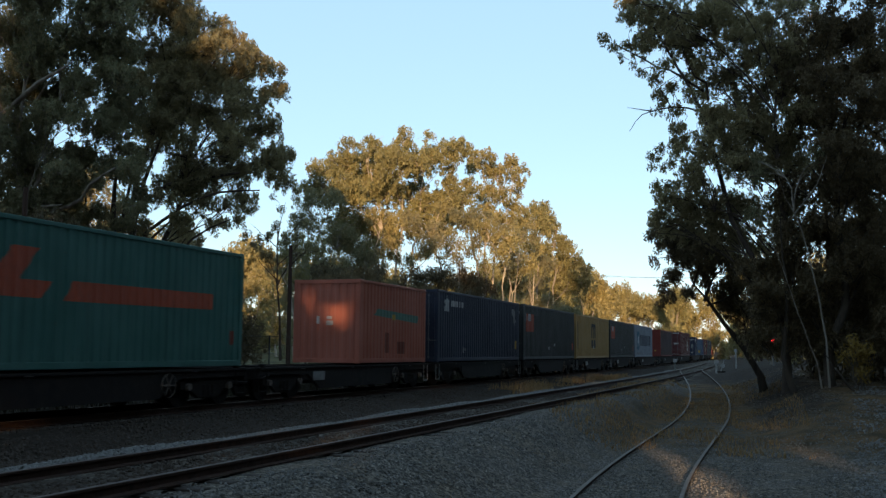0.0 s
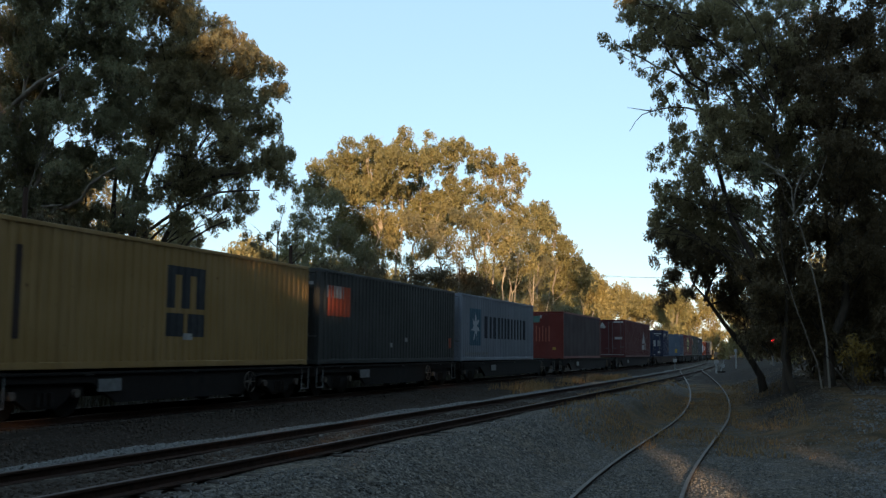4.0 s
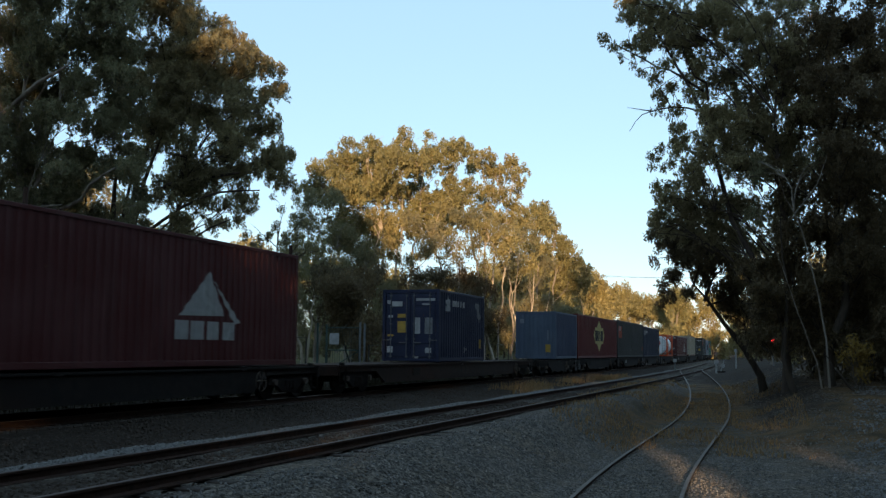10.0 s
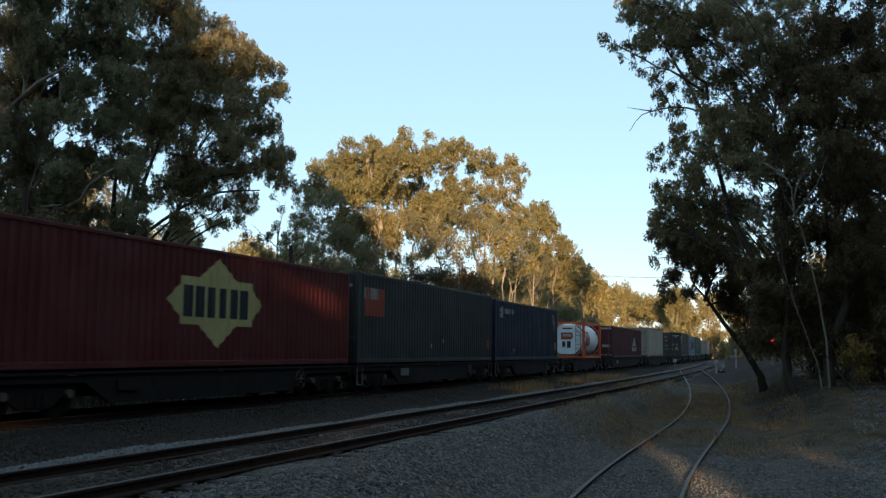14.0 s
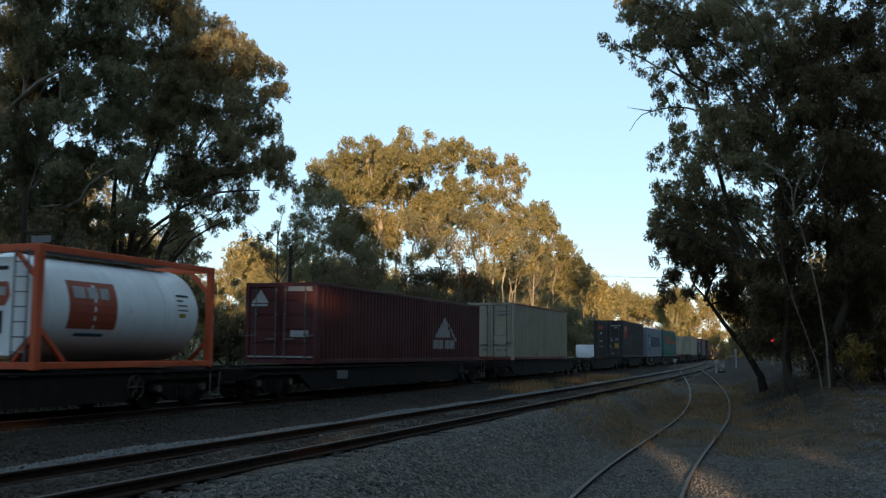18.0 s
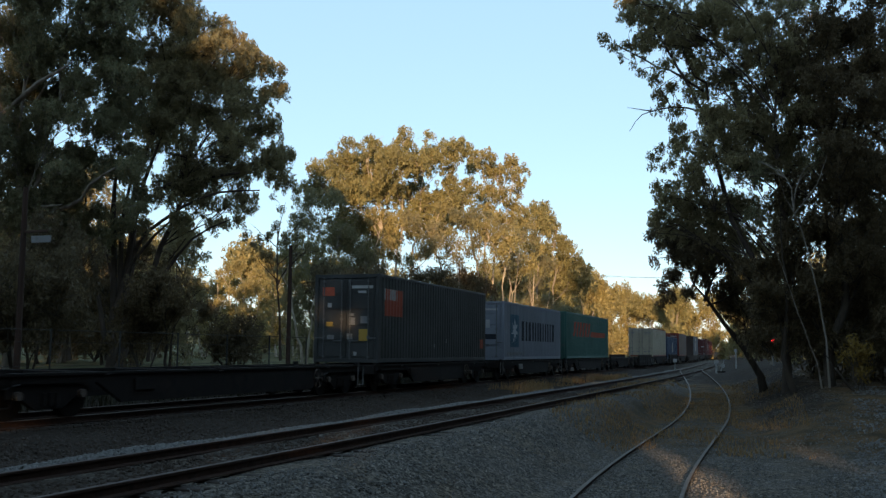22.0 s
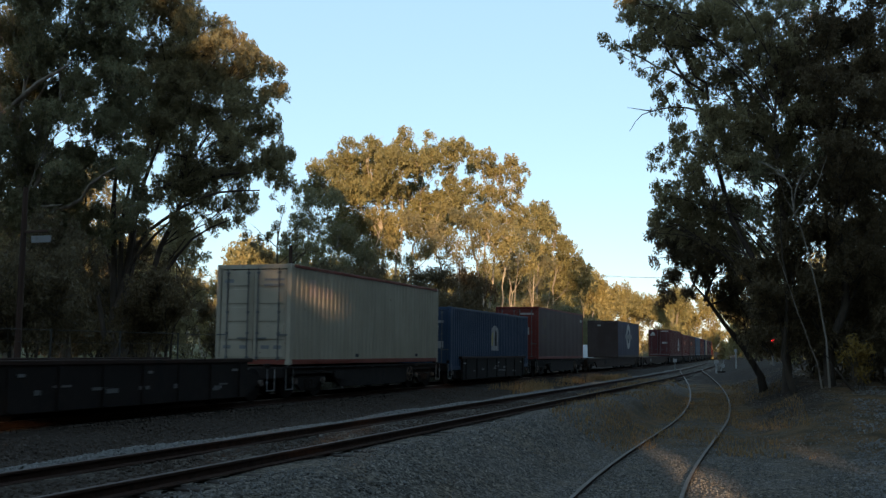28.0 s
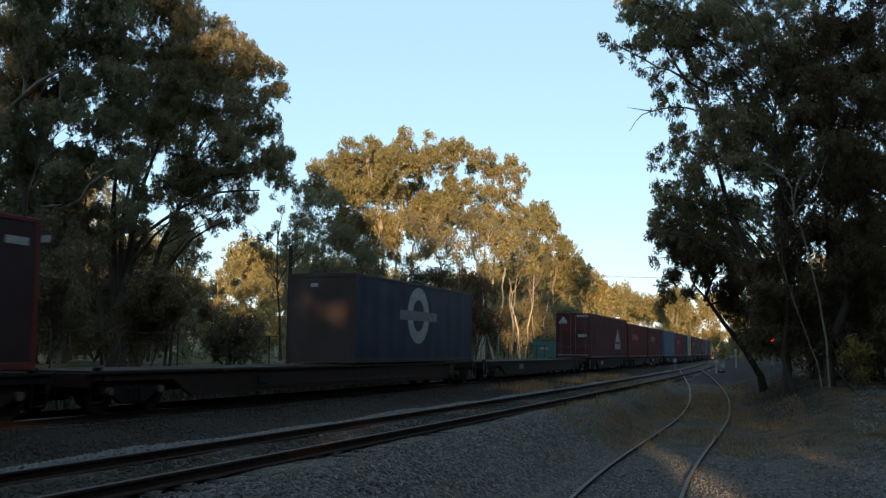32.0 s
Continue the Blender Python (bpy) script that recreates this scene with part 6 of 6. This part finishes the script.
fence([(-18.8, 41.2), (-20.2, 60.0), (-20.8, 80.0)], "wire fence along the line")
marker(-7.0, 77.4, 0.95, 0.06, "short white marker post beside the points")
marker(-7.5, 103.9, 1.9, 0.06, "white marker board on a thin post")
marker(-11.2, 86.6, 0.9, 0.06, "short grey marker post between tracks", False)
wires()
build_trees()


SLIT = 3.25                      # where a bar of sun slips between the hedge trees


def clearing(x, y):
    """A grassy gap in the scrub through which the sunlit wood behind shows."""
    q = Vector((x, y, 0))
    return -0.255 < q.dot(RIGHT) / q.dot(DEEP) < -0.125 and 44 < q.dot(DEEP) < 108


def more_green():
    """Scrub behind the line, wooded hillside beyond, and the tall trees behind the camera that shade the yard."""
    rng = random.Random(41)
    # dark scrub along the far side of the line
    k = 0
    for y, dx, h in ((14, 13, 5.0), (19, 12, 4.6), (24, 14, 5.5), (29, 12, 4.5), (33, 15, 6.5), (38, 13, 4.2), (43, 14, 3.4), (55, 10, 5.5), (60, 13, 7.0), (66, 9, 5.0), (71, 12, 7.5), (77, 10, 6.5), (83, 13, 7.5), (100, 11, 6.5), (106, 9, 5.5), (116, 9, 6.0), (124, 10, 5.0)):
        x = main_x(y) - dx
        k += 1
        if clearing(x, y):
            continue
        lob = [(rng.uniform(-1.6, 1.6), h * rng.uniform(0.25, 0.9), rng.uniform(0.9, 1.5)) for _ in range(8)]
        bush("scrub_tree", foot(x, y), lob, "dark shaded scrub tree behind the fence", 60 + k, 0.18 if y < 50 else 0.22, 0.8, LEAF_SHADED if y < 86 else LEAF)
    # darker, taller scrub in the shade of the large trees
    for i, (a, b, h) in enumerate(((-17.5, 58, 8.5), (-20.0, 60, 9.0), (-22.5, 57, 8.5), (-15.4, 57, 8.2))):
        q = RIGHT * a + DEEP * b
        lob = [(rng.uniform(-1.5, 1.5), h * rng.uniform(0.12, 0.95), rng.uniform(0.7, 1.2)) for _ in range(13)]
        grow("scrub_tree", foot(q.x, q.y), lob, "dark scrub tree under the large gums", 160 + i, 2, 0.1, 0.2, 0.42, LEAF_SHADED if i < 3 else LEAF, BARK_DARK, sides=6, twigs=4, clump=2.0)
    # second, taller rank that closes the view behind the fence
    for y, dx, h in ((16, 30, 11), (24, 34, 12), (33, 36, 12), (42, 38, 11), (52, 30, 8), (62, 30, 9), (72, 24, 7.5), (80, 28, 7), (104, 22, 7), (118, 20, 6.5), (132, 18, 6.5)):
        x = main_x(y) - dx
        k += 1
        if clearing(x, y):
            continue
        lob = [(rng.uniform(-3, 3), h * rng.uniform(0.3, 0.95), rng.uniform(1.4, 2.4)) for _ in range(9)]
        grow("scrub_tree", foot(x, y), lob, "mixed scrub tree in the wood behind the line", 90 + k, 2, 0.13, 0.30, 0.55, LEAF_SHADED if y < 60 else LEAF if k % 2 else LEAF_GOLD, BARK, sides=6, twigs=4)
    bush("shrub", foot(-27.0, 43.3), [(-0.7, 1.6, 0.9), (0.5, 1.9, 0.9), (0.0, 1.0, 1.0), (0.9, 1.1, 0.7), (-1.0, 0.9, 0.8)], "low dark rounded shrub on the grass", 200, 0.14, 1.0)
    bush("wattle_bush", foot(1.48, 40.55), [(-0.35, 1.25, 0.36), (0.0, 1.65, 0.36), (0.35, 1.3, 0.36), (0.05, 0.85, 0.34)], "yellow-leaved wattle bush by the trees", 201, 0.16, 0.9, LEAF_YELLOW)
    # wooded hillside
    kinds = []
    for j in range(3):
        r2 = random.Random(300 + j)
        lob = [(r2.uniform(-4, 4), r2.uniform(1.5, 13.5), r2.uniform(1.8, 3.0)) for _ in range(16)]
        kinds.append(grow("hill_tree", foot(-60 + 6 * j, 190 + 9 * j), lob, "sunlit gum tree on the far hillside", 300 + j, 2, 0.22, 0.62, 0.6, LEAF_GOLD, BARK, sides=6, twigs=4))
    spots = []
    for i in range(15):
        spots.append((main_x(150 + 9 * i) - 20 - 3 * (i % 4) * 2.5, 150 + 9 * i))
    for i in range(15):
        spots.append((-100 + 7.0 * i, 245 + 12 * math.sin(i * 1.7)))
    for i in range(12):
        spots.append((-6 + 4.5 * i + 3 * math.sin(i), 150 + 8 * (i % 3) + 4 * i))
    for i in range(9):
        spots.append((-75 - 5 * (i % 2), 70 + 13 * i))
    for i in range(7):                                       # both sides of the line where it leaves the view
        y = 262 + 15 * i
        spots += [(main_x(y) - 9.5, y), (main_x(y) + 15.5 if y < 300 else main_x(y) + 10, y + 6)]
    for i in range(16):                                      # and where the valley closes behind it
        q = RIGHT * (150 + 6 * i) + DEEP * 690
        spots.append((q.x, q.y))
    for i, (x, y) in enumerate(spots):
        z = ground_z(x, y)
        copy_thing(kinds[i % 3], pose(x, y, z - 0.1, 0, 0, rng.uniform(0, 360)))
    # dark trees on the near side beyond the signal
    for i, (x, y) in enumerate(((2.5, 70), (5, 84), (4, 98), (8, 112), (9, 60), (12, 50), (9, 78), (8, 128))):
        lob = [(rng.uniform(-2.5, 2.5), rng.uniform(1.5, 10), rng.uniform(1.3, 2.2)) for _ in range(10)]
        grow("gum_tree", foot(x, y), lob, "dark shaded gum tree beside the yard", 400 + i, 1, 0.2, 0.36, 0.55, LEAF_SHADED, BARK_DARK, sides=6, twigs=4)
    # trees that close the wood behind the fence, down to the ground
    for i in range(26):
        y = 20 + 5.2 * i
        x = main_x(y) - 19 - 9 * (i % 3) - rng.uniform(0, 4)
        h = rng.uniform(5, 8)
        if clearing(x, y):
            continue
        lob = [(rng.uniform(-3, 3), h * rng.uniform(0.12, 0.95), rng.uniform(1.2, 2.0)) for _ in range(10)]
        grow("scrub_tree", foot(x, y), lob, "dim scrub tree deep in the wood", 600 + i, 1, 0.12, 0.34, 0.5, LEAF_SHADED if y < 80 else LEAF, BARK_DARK, sides=5, twigs=3)
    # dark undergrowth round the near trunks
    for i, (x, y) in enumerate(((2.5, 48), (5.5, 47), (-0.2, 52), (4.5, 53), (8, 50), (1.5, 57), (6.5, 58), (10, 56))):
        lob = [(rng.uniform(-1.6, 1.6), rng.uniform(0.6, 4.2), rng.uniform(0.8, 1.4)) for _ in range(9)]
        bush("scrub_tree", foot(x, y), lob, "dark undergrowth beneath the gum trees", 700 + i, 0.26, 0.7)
    # sunlit gums at the back of the clearing
    for i, (a, b, h) in enumerate(((-29.0, 116, 10), (-26.4, 112, 8), (-24.0, 118, 11), (-21.6, 113, 8), (-19.0, 119, 10), (-31.5, 112, 9), (-16.5, 114, 7), (-26.8, 126, 13), (-21.0, 128, 13))):
        q = RIGHT * a + DEEP * b
        lob = [(rng.uniform(-2.2, 2.2), h * rng.uniform(0.12, 1.0), rng.uniform(0.7, 1.3)) for _ in range(14)]
        grow("gum_tree", foot(q.x, q.y), lob, "sunlit gum tree at the back of the clearing", 800 + i, 2, 0.16, 0.27, 0.7, LEAF_GOLD, BARK_PALE, sides=6, twigs=4, clump=2.0)
    # shading trees behind the camera, never in view
    r3 = random.Random(500)
    lob = [(r3.uniform(-4, 4), r3.uniform(9.4, 23.0), r3.uniform(2.0, 3.0)) for _ in range(30)]
    a = grow("shade_tree", foot(30, -34), lob, "tall dense gum tree across the yard", 500, 1, 0.5, 1.3, 1.0, LEAF, BARK, sides=6, twigs=3)
    tall = [(r3.uniform(-4, 4), r3.uniform(9.4, 28.0), r3.uniform(2.2, 3.2)) for _ in range(34)]
    a2 = grow("shade_tree", foot(-52, -50), tall, "very tall dense gum tree across the yard", 502, 1, 0.5, 1.3, 1.0, LEAF, BARK, sides=6, twigs=3)
    mid = [(r3.uniform(-4, 4), r3.uniform(12.0, 17.8), r3.uniform(2.0, 2.8)) for _ in range(22)]
    a3 = grow("shade_tree", foot(96, -60), mid, "broad dense gum tree across the yard", 503, 1, 0.4, 1.0, 1.0, LEAF, BARK, sides=6, twigs=3, clump=1.3)
    high = [(r3.uniform(-4, 4), r3.uniform(12.0, 23.5), r3.uniform(2.0, 2.8)) for _ in range(26)]
    a4 = grow("shade_tree", foot(110, -66), high, "tall gum tree with a high dense crown", 506, 1, 0.4, 1.0, 1.0, LEAF, BARK, sides=6, twigs=3, clump=1.3)
    thin = [(r3.uniform(-3.5, 3.5), r3.uniform(9.0, 23.0), r3.uniform(1.6, 2.6)) for _ in range(24)]
    a5 = grow("shade_tree", foot(124, -72), thin, "tall open gum tree across the yard", 507, 1, 0.4, 0.5, 0.52, LEAF, BARK, sides=6, twigs=3, clump=2.0)
    for i in range(34):
        p = -70 + 4.4 * i
        x, y = AX * p + AY * 38 + r3.uniform(-1, 1), AY * p - AX * 38 + r3.uniform(-3, 3)
        if -42 < p < -25:                                    # a gap that lets the sun into the clearing
            continue
        copy_thing(a2 if p < -19 or p > 7 else a5 if -10 < p < -2 else a3 if -3 < p < 2 else a4 if 2 < p < 6 else a, pose(x, y, -0.2 + r3.uniform(-0.8, 0.8), 0, 0, r3.uniform(0, 360)))
    # unseen row that keeps the sky on the right off the train
    for i in range(11):
        copy_thing(a, pose(24 + r3.uniform(-3, 3), -14 + 6.5 * i, -0.3, 0, 0, r3.uniform(0, 360)))
    # unseen hedge, added to stop the low sun but for one narrow bar
    low = [(r3.uniform(-2.2, 2.2), 0.7 + 0.42 * k, r3.uniform(1.2, 1.7)) for k in range(20)]
    b = grow("hedge_tree", foot(80, -26), low, "unseen low tree added to block low light", 501, 1, 0.2, 0.7, 1.0, LEAF_SHADED, BARK_DARK, sides=5, twigs=3, clump=1.5)
    column = [(r3.uniform(-0.1, 0.1), 0.5 + 0.47 * k, 1.3) for k in range(21)]
    c = grow("hedge_tree", foot(86, -26), column, "unseen leafy column added to edge the sun bar", 505, 1, 0.2, 0.3, 1.6, LEAF_SHADED, BARK_DARK, deep=0.1, sides=5, twigs=1, clump=1.0)
    for p in (SLIT - 1.70, SLIT + 1.70):
        copy_thing(c, pose(AX * p + AY * 30, AY * p - AX * 30, -0.2, 0, 0, 0))
    slots = [(SLIT - 4.9 - 3.2 * k, 180 * (k % 2)) for k in range(22)] + [(SLIT + 4.9 + 3.2 * k, 180 * (k % 2)) for k in range(18)]
    for k in range(24):                                      # added out of view: keeps low light off the container sides
        copy_thing(b, pose(21 + r3.uniform(-1, 1), -24 + 3.6 * k, 0.2, 0, 0, 90))
    for k in range(26):                                      # added out of view beyond the near trees: dims the far containers
        copy_thing(b, pose(13 + 0.13 * k + r3.uniform(-0.5, 0.5), 58 + 3.8 * k, 0.4, 0, 0, 90))
    # unseen crown, added to cut the bar of sun off at its far end
    lid = [(-5.0 + 0.5 * k, 7.6 + 0.8 * (k % 3), 1.2) for k in range(11)]
    grow("shade_tree", (AX * (SLIT + 2.9) + AY * 34, AY * (SLIT + 2.9) - AX * 34, -0.4), lid, "unseen flat crown added to end the sun bar", 504, 0, 0.2, 0.35, 1.6, LEAF, BARK, deep=0.2, sides=6, twigs=1, clump=1.0, stems_at=(([(0, -0.4), (0.2, 4), (0, 9)], 0.22),))
    for p, turn in slots:
        copy_thing(b, pose(AX * p + AY * 30, AY * p - AX * 30, -0.2, 0, 0, turn))


more_green()


def ground_cover():
    rng = np.random.default_rng(7)

    def put(n, fx, fy):
        out = []
        while len(out) < n:
            y = fy(rng.random())
            x = fx(y, rng.random())
            out.append((x, y, ground_z(x, y) + 0.012))
        return out

    near = lambda a, b: (lambda u: a + (b - a) * u ** 1.7)
    scatter_stones("yard_gravel", put(30000, lambda y, u: loop_x(y) + 1.3 + u * 12.0, near(4.5, 38)), 0.020, STONE, "grey crushed stone scattered over the yard", 1)
    scatter_stones("pale_gravel", put(7000, lambda y, u: loop_x(y) + 1.0 + u * 10.0, near(4.5, 34)), 0.018, STONE_PALE, "pale stone chips among the gravel", 2)
    scatter_stones("ballast_ridge", put(8000, lambda y, u: loop_x(y) - 1.1 - 0.8 * u, near(5, 90)), 0.032, STONE_PALE, "pale ballast ridge along the loop line", 3)
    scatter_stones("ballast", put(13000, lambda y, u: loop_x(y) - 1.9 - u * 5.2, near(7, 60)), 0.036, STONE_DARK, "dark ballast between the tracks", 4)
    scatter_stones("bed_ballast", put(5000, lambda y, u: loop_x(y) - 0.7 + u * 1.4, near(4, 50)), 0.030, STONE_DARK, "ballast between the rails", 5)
    scatter_stones("bank_stones", put(14000, lambda y, u: 0.0 + 0.03 * y + u * 12, near(13, 44)), 0.034, STONE_PALE, "loose stones on the bank", 6)
    sp = np.array(put(15000, lambda y, u: spur_x(y) - 4.2 + u * 7.5, lambda u: 24 + 34 * u))
    keep = np.array([noise.noise(Vector((x * 0.55, y * 0.28, 1.3))) > -0.05 for x, y, z in sp])
    v, q = blades(sp[keep], 0.11, rng)
    tagged(mesh_fast("dry_grass", v, q, GRASS_DRY), "tufts of dry yellow grass in the hollow", "grass", kind="stuff")
    sp = np.array(put(4000, lambda y, u: loop_x(y) - 2.2 - u * 2.6, lambda u: 38 + 30 * u))
    keep = np.array([noise.noise(Vector((x * 0.5, y * 0.25, 5.3))) > 0.08 for x, y, z in sp])
    v, q = blades(sp[keep], 0.3, rng)
    tagged(mesh_fast("dry_grass", v, q, GRASS_DRY), "dry grass between the two tracks", "grass", kind="stuff")
    # near-black blades added to stand for the shade under the wagons
    sp = np.array(put(16000, lambda y, u: main_x(y) - 2.3 - u * 2.4, lambda u: 8 + 62 * u))
    v, q = blades(sp, 0.42, rng)
    tagged(mesh_fast("weeds", v, q, SHADE_BLADE), "added dark blades for the shade below the wagons", "weeds", kind="stuff")
    sp = np.array(put(9000, lambda y, u: main_x(y) - 4.5 - u * 9, lambda u: 18 + 60 * u))
    v, q = blades(sp, 0.22, rng)
    tagged(mesh_fast("green_grass", v, q, GRASS_GREEN), "short green grass along the fence", "grass", kind="stuff")
    sp = np.array(put(5000, lambda y, u: 1.5 + 0.03 * y + u * 9, lambda u: 18 + 26 * u))
    keep = np.array([noise.noise(Vector((x * 0.5, y * 0.4, 8.3))) > 0.05 for x, y, z in sp])
    v, q = blades(sp[keep], 0.22, rng)
    tagged(mesh_fast("dry_grass", v, q, GRASS_DRY), "dry grass on the stony bank", "grass", kind="stuff")
    sp = np.array(put(9000, lambda y, u: spur_x(y) + 1.5 + u * 12, lambda u: 32 + 28 * u))
    v, q = leaves(sp, 0.16, rng, droop=0.0, width=0.4)
    v[:, 2] = np.repeat(sp[:, 2], 4) + (v[:, 2] - np.repeat(sp[:, 2], 4)) * 0.25 + 0.02
    tagged(mesh_fast("leaf_litter", v, q, LITTER), "fallen brown leaves and bark under the gums", "leaf litter", kind="stuff")


ground_cover()

GONE = [(0, 0.0), (4, 49.56), (8, 99.16), (12, 149.12), (16, 199.96), (20, 251.28), (24, 303.12), (28, 354.64), (32, 405.2)]


def on_line(s, z):
    """The pose of a vehicle at s metres along the main line."""
    return pose(main_x(s), s, z, 0, 0, math.degrees(math.atan(BEND * s)))


def motions():
    for ob, s, z in MOVERS:
        walk(ob, [(t, on_line(s - d, z)) for t, d in GONE])


motions()
